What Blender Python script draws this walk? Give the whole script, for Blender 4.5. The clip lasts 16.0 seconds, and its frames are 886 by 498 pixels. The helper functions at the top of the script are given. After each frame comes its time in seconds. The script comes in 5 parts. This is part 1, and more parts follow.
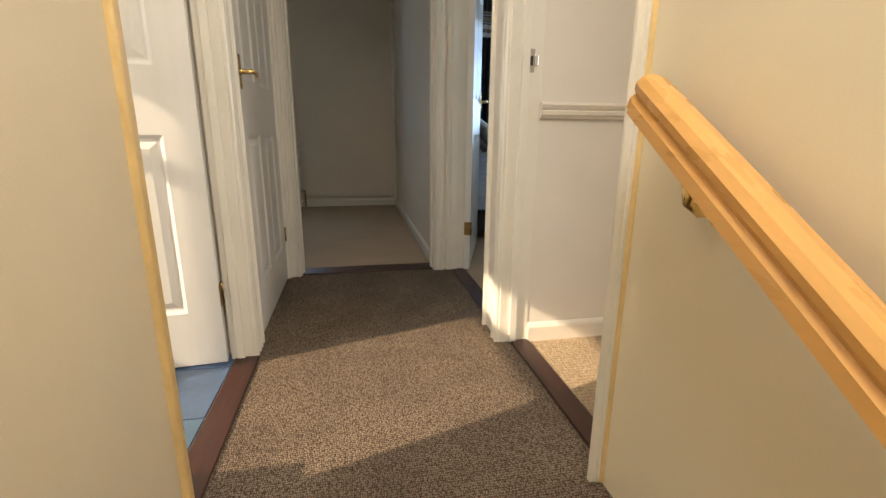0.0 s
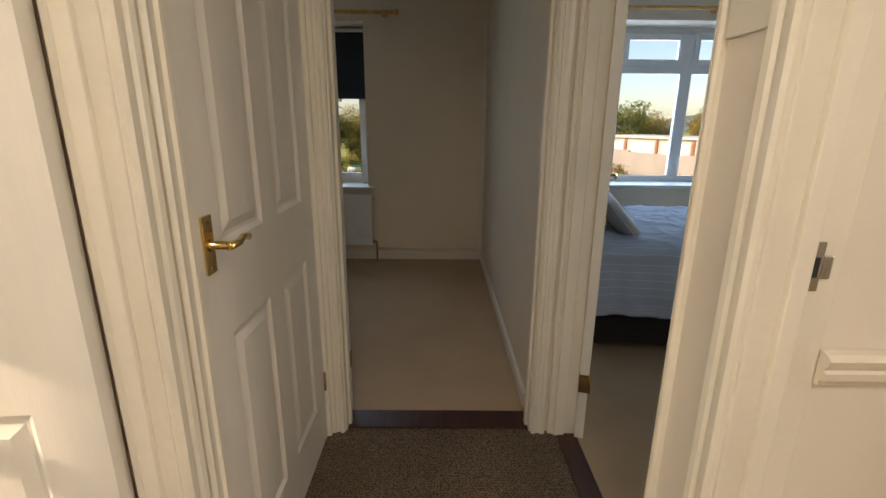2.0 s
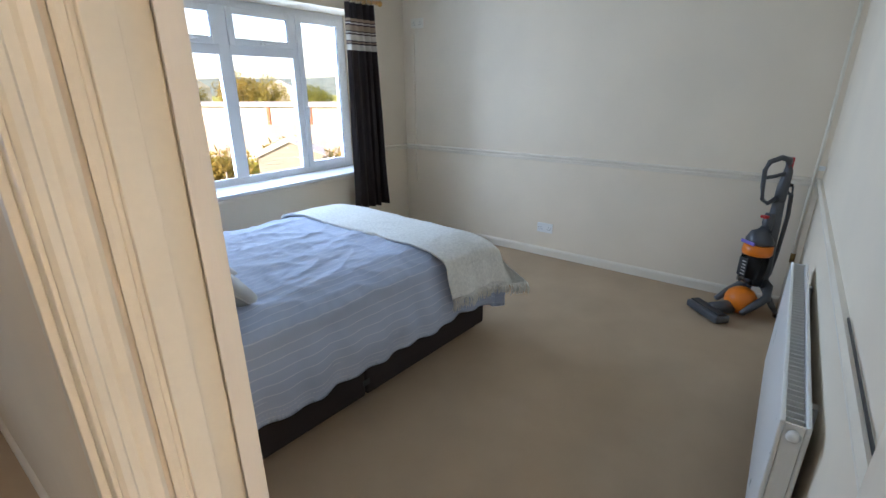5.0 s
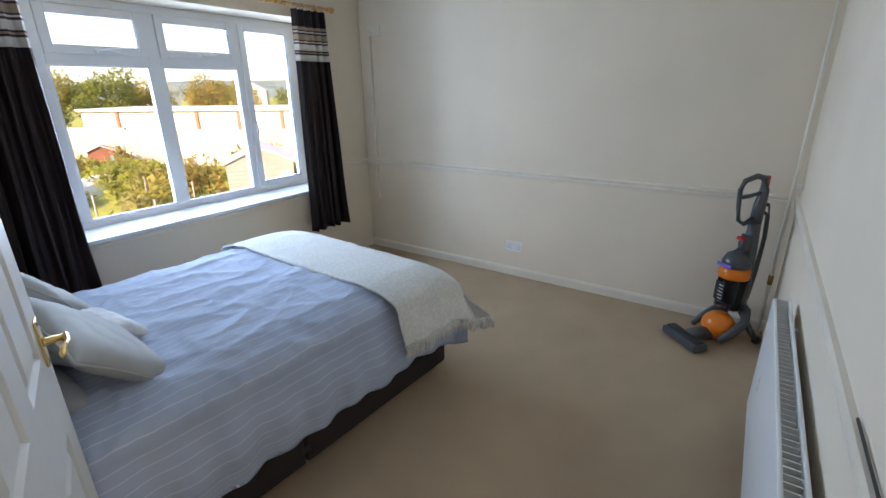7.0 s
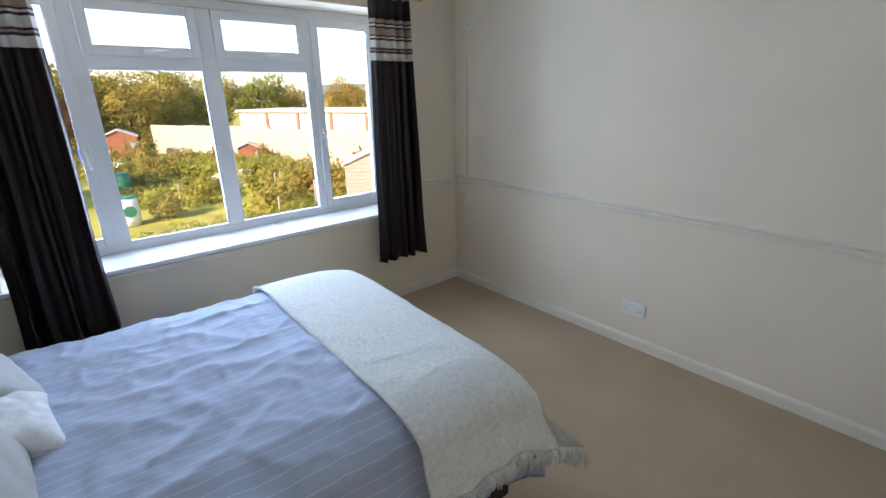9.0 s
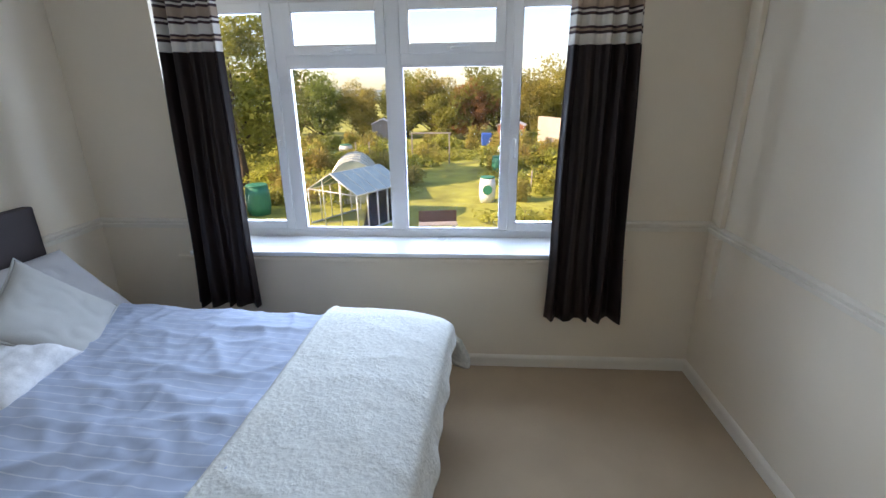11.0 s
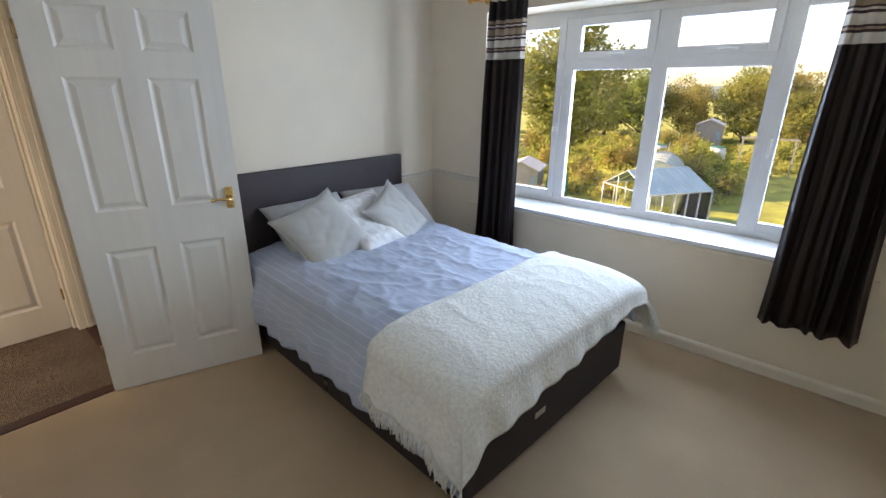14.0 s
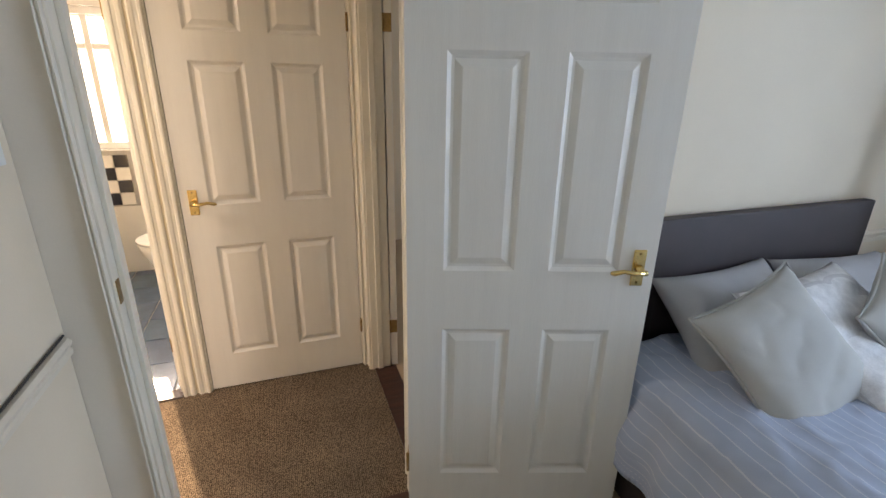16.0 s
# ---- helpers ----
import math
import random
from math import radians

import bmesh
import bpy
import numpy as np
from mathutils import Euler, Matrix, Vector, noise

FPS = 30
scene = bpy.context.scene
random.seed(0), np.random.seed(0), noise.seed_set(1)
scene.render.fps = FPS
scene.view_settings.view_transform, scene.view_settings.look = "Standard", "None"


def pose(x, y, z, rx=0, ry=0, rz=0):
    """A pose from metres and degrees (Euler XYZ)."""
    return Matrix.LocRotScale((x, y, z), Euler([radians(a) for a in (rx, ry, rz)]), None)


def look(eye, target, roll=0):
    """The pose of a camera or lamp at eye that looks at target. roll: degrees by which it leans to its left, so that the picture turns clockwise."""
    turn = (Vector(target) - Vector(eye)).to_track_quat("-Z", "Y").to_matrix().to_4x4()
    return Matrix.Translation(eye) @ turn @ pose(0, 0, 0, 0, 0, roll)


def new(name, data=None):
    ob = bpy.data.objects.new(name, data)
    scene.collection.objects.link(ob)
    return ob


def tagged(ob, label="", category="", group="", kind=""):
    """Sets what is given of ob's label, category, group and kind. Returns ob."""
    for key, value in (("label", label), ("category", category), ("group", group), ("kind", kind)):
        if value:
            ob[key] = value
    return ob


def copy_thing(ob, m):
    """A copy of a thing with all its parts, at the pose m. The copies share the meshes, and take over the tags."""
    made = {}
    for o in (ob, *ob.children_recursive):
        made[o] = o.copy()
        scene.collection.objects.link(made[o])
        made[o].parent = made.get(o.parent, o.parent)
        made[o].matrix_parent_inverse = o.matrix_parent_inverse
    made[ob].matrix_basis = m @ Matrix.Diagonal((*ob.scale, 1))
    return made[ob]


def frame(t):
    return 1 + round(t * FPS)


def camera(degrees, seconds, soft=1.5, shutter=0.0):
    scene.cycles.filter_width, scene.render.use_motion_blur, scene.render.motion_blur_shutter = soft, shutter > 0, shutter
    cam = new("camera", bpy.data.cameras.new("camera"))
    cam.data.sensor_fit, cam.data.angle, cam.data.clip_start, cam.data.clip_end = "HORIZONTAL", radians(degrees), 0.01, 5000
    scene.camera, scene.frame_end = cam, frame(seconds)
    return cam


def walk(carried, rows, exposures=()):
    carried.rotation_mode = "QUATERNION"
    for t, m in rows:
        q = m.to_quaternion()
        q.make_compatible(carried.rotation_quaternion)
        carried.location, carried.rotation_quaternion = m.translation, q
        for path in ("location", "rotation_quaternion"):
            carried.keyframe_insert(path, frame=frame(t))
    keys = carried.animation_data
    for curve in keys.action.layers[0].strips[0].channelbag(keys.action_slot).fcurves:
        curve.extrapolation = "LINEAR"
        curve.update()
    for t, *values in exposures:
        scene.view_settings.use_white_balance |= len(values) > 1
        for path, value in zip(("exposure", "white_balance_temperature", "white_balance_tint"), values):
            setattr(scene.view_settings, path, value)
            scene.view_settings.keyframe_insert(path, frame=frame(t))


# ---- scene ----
cam = camera(88.6, 16.0)
PATH = [
    (0, (0.251, 0.61, 0.803), (0.624, 2.51, 0.301), 0.5),
    (0.5, (0.288, 0.856, 0.874), (0.402, 2.781, 0.346), 0.4),
    (1, (0.31, 1.104, 1.0), (0.354, 3.032, 0.471), 0.4),
    (1.5, (0.351, 1.319, 1.147), (0.367, 3.248, 0.62), 0.3),
    (2, (0.323, 1.554, 1.23), (0.334, 3.483, 0.701), 0.5),
    (2.5, (0.355, 1.788, 1.33), (0.475, 3.711, 0.794), 0.4),
    (3, (0.423, 1.978, 1.334), (0.863, 3.862, 0.829), 0.0),
    (3.5, (0.431, 2.146, 1.334), (1.169, 3.924, 0.79), -0.3),
    (4, (0.444, 2.322, 1.382), (1.56, 3.866, 0.77), -0.6),
    (4.5, (0.519, 2.391, 1.393), (1.896, 3.691, 0.747), -0.5),
    (5, (0.570, 2.443, 1.445), (2.077, 3.576, 0.779), -0.3),
    (7.5, (1.029, 2.554, 1.549), (2.588, 3.615, 0.883), -0.9),
    (8, (1.196, 2.644, 1.563), (2.691, 3.792, 0.894), -0.9),
    (10.5, (2.685, 3.254, 1.528), (3.03, 5.118, 0.893), -0.8),
    (11, (3.009, 3.296, 1.554), (2.876, 5.184, 0.907), -0.7),
    (11.5, (3.239, 3.203, 1.53), (2.781, 5.045, 0.899), -0.2),
    (12, (3.455, 3.027, 1.545), (2.76, 4.794, 0.916), -0.2),
    (12.5, (3.597, 2.872, 1.54), (2.794, 4.594, 0.917), 0.1),
    (13, (3.686, 2.776, 1.542), (2.763, 4.431, 0.903), 0.2),
    (13.5, (3.677, 2.728, 1.531), (2.627, 4.301, 0.882), 0.2),
    (14, (3.586, 2.748, 1.556), (2.338, 4.164, 0.894), 0.4),
    (14.5, (3.395, 2.766, 1.556), (1.978, 4.014, 0.895), 0.5),
    (15, (3.079, 2.791, 1.575), (1.48, 3.777, 0.889), 1.1),
    (15.5, (2.63, 2.801, 1.509), (0.886, 3.512, 0.836), 1.1),
    (16, (2.138, 2.792, 1.502), (0.363, 3.434, 0.839), 1.0),
]
walk(cam, [(t, look(eye, target, roll)) for t, eye, target, roll in PATH],
     [(0, 0.5, 6150, 11), (0.5, 0.28, 5850, 11), (1.0, 0.15, 5950, 11), (1.5, 0.12, 6600, 13), (2.0, 0.34, 6700, 14), (2.5, 0.58, 6200, 13), (3.0, 0.88, 6250, 13), (3.5, 1.12, 6350, 14),
      (5, 1.30, 6500, 18), (8, 1.20, 6700, 19), (11, 1.06, 6850, 20), (12.5, 1.2, 7100, 20), (14, 1.32, 7200, 20), (15, 1.2, 7150, 20), (16, 1.28, 7150, 20)])

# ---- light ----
CE_TOP = 2.44                               # height of the unseen fill lamp added over the stairs
world = bpy.data.worlds.new("sky")
scene.world = world
world.use_nodes = True
wn = world.node_tree
sky = wn.nodes.new("ShaderNodeTexSky")
sky.sky_type, sky.sun_disc = "NISHITA", False
SUN_EL, SUN_DX, SUN_DY = 29.3, 1.0, 0.31          # height, and the way its light travels over the ground
sky.sun_elevation = radians(SUN_EL)
sky.sun_rotation = math.atan2(-SUN_DX, -SUN_DY)
wn.links.new(sky.outputs[0], wn.nodes["Background"].inputs[0])
wn.nodes["Background"].inputs[1].default_value = 0.15
sun = new("sun", bpy.data.lights.new("sun", "SUN"))
sun.data.energy, sun.data.angle, sun.data.color = 5.0, radians(0.6), (1.0, 0.79, 0.54)
flat = math.hypot(SUN_DX, SUN_DY)
sun.matrix_world = look((0, 0, 30), (SUN_DX / flat, SUN_DY / flat, 30 - math.tan(radians(SUN_EL))))


def sky_or_fill(name, x, y, z, w, h, watts, rz, colour=(0.78, 0.88, 1.0)):
    """Stands in for the sky's light in a window's opening, or makes an added fill lamp."""
    lamp = new(name, bpy.data.lights.new(name, "AREA"))
    lamp.data.shape, lamp.data.size, lamp.data.size_y, lamp.data.energy, lamp.data.color = "RECTANGLE", w, h, watts, colour
    lamp.matrix_world = pose(x, y, z, 90, 0, rz)
    return lamp


# An area lamp shines along its own -z; turned by 90 about x it shines towards +y, by rz about z.
sky_or_fill("bedroom_sky", 2.575, 6.09, 1.40, 2.1, 1.2, 46, 180, (0.50, 0.72, 1.0))
sky_or_fill("back_room_sky", -0.93, 6.06, 1.05, 1.0, 0.75, 9, 180, (0.62, 0.80, 1.0))
sky_or_fill("bathroom_sky", -2.16, 1.35, 1.5, 0.9, 0.9, 8, -90, (1.0, 0.94, 0.84))
# the front room's lamp is an added warm fill, shining through to the hall
sky_or_fill("front_room_fill", 4.15, 0.9, 1.5, 1.2, 1.1, 22, 90, (1.0, 0.91, 0.78))
# unseen fill lamp added to brighten the stairwell from above
stair_fill_lamp = sky_or_fill("stairs_fill", 0.35, 0.50, CE_TOP, 0.6, 1.1, 22, 0, (1.0, 0.95, 0.88))
stair_fill_lamp.matrix_world = pose(0.35, 0.50, CE_TOP)


# ---- materials ----
def mat(name, colour, rough=0.6, vary=0.12, scale=6.0, bump=0.1, fine=120.0, metal=0.0, stretch=(1, 1, 1), each=0.0, spec=0.5):
    m = bpy.data.materials.new(name)
    m.use_nodes = True
    nt = m.node_tree
    b = nt.nodes["Principled BSDF"]
    b.inputs["Metallic"].default_value = metal
    b.inputs["Specular IOR Level"].default_value = spec
    co = nt.nodes.new("ShaderNodeTexCoord")
    mp = nt.nodes.new("ShaderNodeMapping")
    mp.inputs["Scale"].default_value = stretch
    nt.links.new(co.outputs["Object"], mp.inputs[0])
    n1, n2 = nt.nodes.new("ShaderNodeTexNoise"), nt.nodes.new("ShaderNodeTexNoise")
    n1.inputs["Scale"].default_value, n2.inputs["Scale"].default_value = scale, fine
    n1.inputs["Detail"].default_value, n2.inputs["Detail"].default_value = 6, 3
    for n in (n1, n2):
        nt.links.new(mp.outputs[0], n.inputs["Vector"])
    mix = nt.nodes.new("ShaderNodeMath")
    mix.operation = "MULTIPLY_ADD"
    mix.inputs[1].default_value = 0.35
    nt.links.new(n2.outputs["Fac"], mix.inputs[0])
    nt.links.new(n1.outputs["Fac"], mix.inputs[2])
    ramp = nt.nodes.new("ShaderNodeValToRGB")
    lo = [max(0.0, c * (1 - vary)) for c in colour]
    hi = [min(1.0, c * (1 + vary)) for c in colour]
    ramp.color_ramp.elements[0].position, ramp.color_ramp.elements[0].color = 0.38, (*lo, 1)
    ramp.color_ramp.elements[1].position, ramp.color_ramp.elements[1].color = 0.95, (*hi, 1)
    nt.links.new(mix.outputs[0], ramp.inputs[0])
    out = ramp.outputs[0]
    if each:
        info = nt.nodes.new("ShaderNodeObjectInfo")
        hsv = nt.nodes.new("ShaderNodeHueSaturation")
        shift = nt.nodes.new("ShaderNodeMapRange")
        shift.inputs["To Min"].default_value, shift.inputs["To Max"].default_value = 0.5 - each, 0.5 + each * 0.4
        nt.links.new(info.outputs["Random"], shift.inputs["Value"])
        nt.links.new(shift.outputs[0], hsv.inputs["Hue"])
        nt.links.new(out, hsv.inputs["Color"])
        out = hsv.outputs[0]
    nt.links.new(out, b.inputs["Base Color"])
    rr = nt.nodes.new("ShaderNodeMapRange")
    rr.inputs["To Min"].default_value, rr.inputs["To Max"].default_value = max(0.03, rough - 0.08), min(1, rough + 0.08)
    nt.links.new(n1.outputs["Fac"], rr.inputs["Value"])
    nt.links.new(rr.outputs[0], b.inputs["Roughness"])
    if bump:
        bp = nt.nodes.new("ShaderNodeBump")
        bp.inputs["Strength"].default_value, bp.inputs["Distance"].default_value = bump, 0.004
        nt.links.new(mix.outputs[0], bp.inputs["Height"])
        nt.links.new(bp.outputs[0], b.inputs["Normal"])
    return m


def banded(m, axis, per_metre, light, sharp=0.06, strength=1.0, bump=0.0):
    """Adds narrow lighter bands (woven stripes) along one axis of the object to a material."""
    nt = m.node_tree
    b = nt.nodes["Principled BSDF"]
    sep = nt.nodes.new("ShaderNodeSeparateXYZ")
    co = nt.nodes["Texture Coordinate"]
    uv = nt.nodes.new("ShaderNodeUVMap")
    nt.links.new((uv if axis == "U" else co).outputs["UV" if axis == "U" else "Object"], sep.inputs[0])
    a, f, c = (nt.nodes.new("ShaderNodeMath") for _ in range(3))
    mix = nt.nodes.new("ShaderNodeMixRGB")
    a.operation, a.inputs[1].default_value = "MULTIPLY", per_metre
    f.operation = "FRACT"
    c.operation, c.inputs[1].default_value = "LESS_THAN", sharp
    nt.links.new(sep.outputs["X" if axis == "U" else axis], a.inputs[0])
    nt.links.new(a.outputs[0], f.inputs[0])
    nt.links.new(f.outputs[0], c.inputs[0])
    s = nt.nodes.new("ShaderNodeMath")
    s.operation, s.inputs[1].default_value = "MULTIPLY", strength
    nt.links.new(c.outputs[0], s.inputs[0])
    nt.links.new(s.outputs[0], mix.inputs[0])
    nt.links.new(b.inputs["Base Color"].links[0].from_socket, mix.inputs[1])
    mix.inputs[2].default_value = (*light, 1)
    nt.links.new(mix.outputs[0], b.inputs["Base Color"])
    return m


def woven(m, sx, sy, strength, dark):
    """A looped, ribbed weave: bump and colour from two crossed sets of ridges."""
    nt = m.node_tree
    b = nt.nodes["Principled BSDF"]
    co = nt.nodes["Texture Coordinate"]
    mp = nt.nodes.new("ShaderNodeMapping")
    mp.inputs["Scale"].default_value = (sx, sy, 1)
    nt.links.new(co.outputs["Object"], mp.inputs[0])
    v = nt.nodes.new("ShaderNodeTexVoronoi")
    v.inputs["Scale"].default_value, v.inputs["Randomness"].default_value = 1.0, 0.45
    nt.links.new(mp.outputs[0], v.inputs["Vector"])
    r = nt.nodes.new("ShaderNodeMapRange")
    r.inputs["From Min"].default_value, r.inputs["From Max"].default_value = 0.15, 0.65
    nt.links.new(v.outputs["Distance"], r.inputs["Value"])
    mix = nt.nodes.new("ShaderNodeMixRGB")
    nt.links.new(r.outputs[0], mix.inputs[0])
    nt.links.new(b.inputs["Base Color"].links[0].from_socket, mix.inputs[1])
    mix.inputs[2].default_value = (*dark, 1)
    nt.links.new(mix.outputs[0], b.inputs["Base Color"])
    bp = nt.nodes.new("ShaderNodeBump")
    bp.invert = True
    bp.inputs["Strength"].default_value, bp.inputs["Distance"].default_value = strength, 0.006
    nt.links.new(v.outputs["Distance"], bp.inputs["Height"])
    nt.links.new(bp.outputs[0], b.inputs["Normal"])
    return m


def glass(name, tint=(1, 1, 1)):
    m = bpy.data.materials.new(name)
    m.use_nodes = True
    nt = m.node_tree
    nt.nodes.remove(nt.nodes["Principled BSDF"])
    clear, gloss, mix, fres = (nt.nodes.new("ShaderNode" + k) for k in ("BsdfTransparent", "BsdfGlossy", "MixShader", "Fresnel"))
    clear.inputs[0].default_value = (*tint, 1)
    gloss.inputs["Roughness"].default_value = 0.02
    fres.inputs[0].default_value = 1.35
    nt.links.new(fres.outputs[0], mix.inputs[0])
    nt.links.new(clear.outputs[0], mix.inputs[1])
    nt.links.new(gloss.outputs[0], mix.inputs[2])
    nt.links.new(mix.outputs[0], nt.nodes["Material Output"].inputs[0])
    return m


WALL = mat("cream_emulsion", (0.80, 0.69, 0.54), 0.75, 0.05, 2.2, 0.12, 260)
# cream with the warmth of bounced sunlight mixed into its colour
WALL_HALL = mat("sun_bounce_cream", (0.80, 0.70, 0.51), 0.7, 0.05, 2.5, 0.15, 240)
WALL_FRONT = mat("pale_cream_emulsion", (0.78, 0.71, 0.61), 0.75, 0.05, 2.5, 0.12, 240)
CEIL = mat("ceiling_white", (0.78, 0.78, 0.76), 0.85, 0.04, 3, 0.2, 180)
GLOSSW = mat("white_gloss_paint", (0.80, 0.745, 0.63), 0.32, 0.05, 5, 0.10, 90)
DOORW = mat("white_grained_door", (0.82, 0.785, 0.72), 0.38, 0.03, 4, 0.22, 60, stretch=(7, 7, 0.5))
UPVC = mat("white_upvc", (0.80, 0.80, 0.80), 0.3, 0.02, 4, 0.02)
CARPET = mat("beige_carpet", (0.47, 0.35, 0.235), 0.95, 0.08, 3.0, 0.9, 420, spec=0.1)
SISAL = woven(mat("brown_loop_carpet", (0.36, 0.27, 0.185), 0.95, 0.25, 5.0, 0.6, 160, spec=0.1), 240, 130, 0.9, (0.055, 0.038, 0.026))
RIBBED = woven(mat("ribbed_beige_carpet", (0.52, 0.40, 0.26), 0.95, 0.12, 5.0, 0.6, 160, spec=0.1), 140, 60, 0.6, (0.30, 0.21, 0.12))
DARKWOOD = mat("dark_stained_wood", (0.045, 0.016, 0.010), 0.4, 0.5, 5, 0.3, 60, stretch=(8, 1, 8))
PINE = mat("varnished_pine", (0.70, 0.38, 0.11), 0.28, 0.12, 4, 0.05, 40, stretch=(8, 0.6, 3))
PINE_EDGE = mat("yellowed_gloss_edge", (0.78, 0.56, 0.24), 0.4, 0.15, 7, 0.15, 60)
BRASS = mat("polished_brass", (0.80, 0.58, 0.24), 0.22, 0.12, 30, 0.05, metal=1.0)
OLDBRASS = mat("tarnished_brass", (0.36, 0.24, 0.10), 0.4, 0.3, 30, 0.1, metal=1.0)
CHROME = mat("chromed_steel", (0.75, 0.75, 0.75), 0.18, 0.05, 20, 0.02, metal=1.0)
DADOP = mat("cream_satin_paint", (0.78, 0.70, 0.58), 0.5, 0.05, 5, 0.10, 90)
RADW = mat("radiator_enamel", (0.80, 0.80, 0.78), 0.3, 0.03, 6, 0.03)
PIPEW = mat("painted_pipe", (0.80, 0.74, 0.62), 0.4, 0.06, 14, 0.06)
CURTAIN = mat("dark_brown_satin", (0.018, 0.010, 0.009), 0.45, 0.25, 8, 0.25, 300, stretch=(1, 1, 0.2), spec=0.3)
CUR_TAN = mat("tan_band", (0.42, 0.30, 0.21), 0.6, 0.1, 10, 0.2, 300)
CUR_CREAM = mat("cream_band", (0.70, 0.64, 0.56), 0.6, 0.1, 10, 0.2, 300)
CUR_DARK = mat("maroon_stripe", (0.05, 0.02, 0.02), 0.6, 0.1, 10, 0.2, 300)
DIVAN = mat("dark_brown_faux_suede", (0.026, 0.017, 0.016), 0.8, 0.25, 9, 0.5, 260)
HEADB = mat("charcoal_brown_leatherette", (0.050, 0.036, 0.038), 0.6, 0.2, 9, 0.4, 220)
MATTRESS = mat("white_ticking", (0.75, 0.74, 0.72), 0.9, 0.05, 8, 0.3, 200)
# grey cotton; the window's blue skylight is mixed into its base
DUVET = banded(mat("skylit_striped_cotton", (0.43, 0.49, 0.62), 0.85, 0.06, 7, 0.35, 300), "U", 26.0, (0.80, 0.80, 0.82), 0.09, 0.5)
THROW = mat("cream_boucle_wool", (0.73, 0.72, 0.67), 0.95, 0.14, 60, 1.0, 130)
PILLOW = mat("grey_cotton", (0.46, 0.45, 0.45), 0.85, 0.05, 6, 0.35, 200)
CUSHION = mat("silver_grey_cushion", (0.45, 0.44, 0.41), 0.7, 0.06, 6, 0.3, 260)
PRINTED = banded(mat("white_printed_cotton", (0.74, 0.73, 0.73), 0.85, 0.25, 22, 0.3, 200), "Z", 16, (0.42, 0.40, 0.42), 0.12, 0.5)
BLIND = mat("navy_blackout_blind", (0.016, 0.022, 0.034), 0.7, 0.12, 6, 0.2, 300)
PLASTW = mat("white_plastic", (0.80, 0.79, 0.76), 0.35, 0.03, 10, 0.02)
BLACK = mat("black_plastic", (0.02, 0.02, 0.022), 0.4, 0.15, 20, 0.05)
GREYP = mat("dark_grey_plastic", (0.075, 0.078, 0.085), 0.35, 0.12, 20, 0.05)
ORANGE = mat("orange_plastic", (0.80, 0.20, 0.012), 0.3, 0.08, 20, 0.03)
REDP = mat("red_plastic", (0.55, 0.02, 0.02), 0.35, 0.05, 20, 0.02)
PURPLE = mat("violet_plastic", (0.20, 0.16, 0.55), 0.35, 0.05, 20, 0.02)
GLASS = glass("window_glass")
BIN = glass("smoky_clear_bin", (0.60, 0.60, 0.62))
SHADE = mat("dark_lampshade_fabric", (0.05, 0.05, 0.05), 0.8, 0.1, 20, 0.2)
SHADE_IN = mat("pale_shade_lining", (0.7, 0.66, 0.5), 0.7, 0.05, 20, 0.1)
# dark slate tile with the sky's blue reflection put into its colour
TILE = mat("sky_tinted_slate_tile", (0.08, 0.125, 0.21), 0.2, 0.25, 6, 0.15, 40, each=0.02)
GROUT = mat("pale_grout", (0.45, 0.45, 0.44), 0.9, 0.1, 20, 0.3)
TILEW = mat("white_wall_tile", (0.80, 0.80, 0.78), 0.12, 0.03, 8, 0.02)
TILEB = mat("black_wall_tile", (0.015, 0.017, 0.03), 0.12, 0.1, 8, 0.02)
CERAMIC = mat("white_ceramic", (0.82, 0.82, 0.80), 0.1, 0.02, 8, 0.0)
FROST = bpy.data.materials.new("frosted_glass")
FROST.use_nodes = True
frost_glow, frost_clear, frost_mix = (FROST.node_tree.nodes.new("ShaderNode" + k) for k in ("BsdfTranslucent", "BsdfTransparent", "MixShader"))
FROST.node_tree.nodes.remove(FROST.node_tree.nodes["Principled BSDF"])
frost_glow.inputs[0].default_value = (0.85, 0.87, 0.88, 1)
frost_mix.inputs[0].default_value = 0.8
FROST.node_tree.links.new(frost_clear.outputs[0], frost_mix.inputs[1])
FROST.node_tree.links.new(frost_glow.outputs[0], frost_mix.inputs[2])
FROST.node_tree.links.new(frost_mix.outputs[0], FROST.node_tree.nodes["Material Output"].inputs[0])
VOILE = mat("white_voile", (0.82, 0.82, 0.80), 0.9, 0.03, 8, 0.1)
GRASS = mat("sunlit_grass", (0.30, 0.31, 0.05), 0.95, 0.55, 0.9, 0.5, 14)
LEAF = mat("autumn_foliage", (0.40, 0.35, 0.09), 0.8, 0.5, 0.7, 0.0, 6, each=0.02)
LEAF2 = mat("green_foliage", (0.23, 0.27, 0.06), 0.8, 0.5, 0.7, 0.0, 6, each=0.03)
LEAF3 = mat("rusty_foliage", (0.36, 0.20, 0.07), 0.8, 0.5, 0.8, 0.0, 6, each=0.02)
SHRUB = mat("allotment_plants", (0.37, 0.39, 0.08), 0.85, 0.6, 2.0, 0.0, 9, each=0.02)
BARK = mat("bark", (0.07, 0.05, 0.035), 0.9, 0.3, 12, 0.8, 60)
# green of the far woods with distance haze mixed in
HILL = mat("hazy_woods", (0.17, 0.22, 0.20), 0.95, 0.4, 0.05, 0.0, 0.4)
GARDENWALL = mat("pale_render", (0.40, 0.36, 0.33), 0.9, 0.15, 0.7, 0.3, 6)
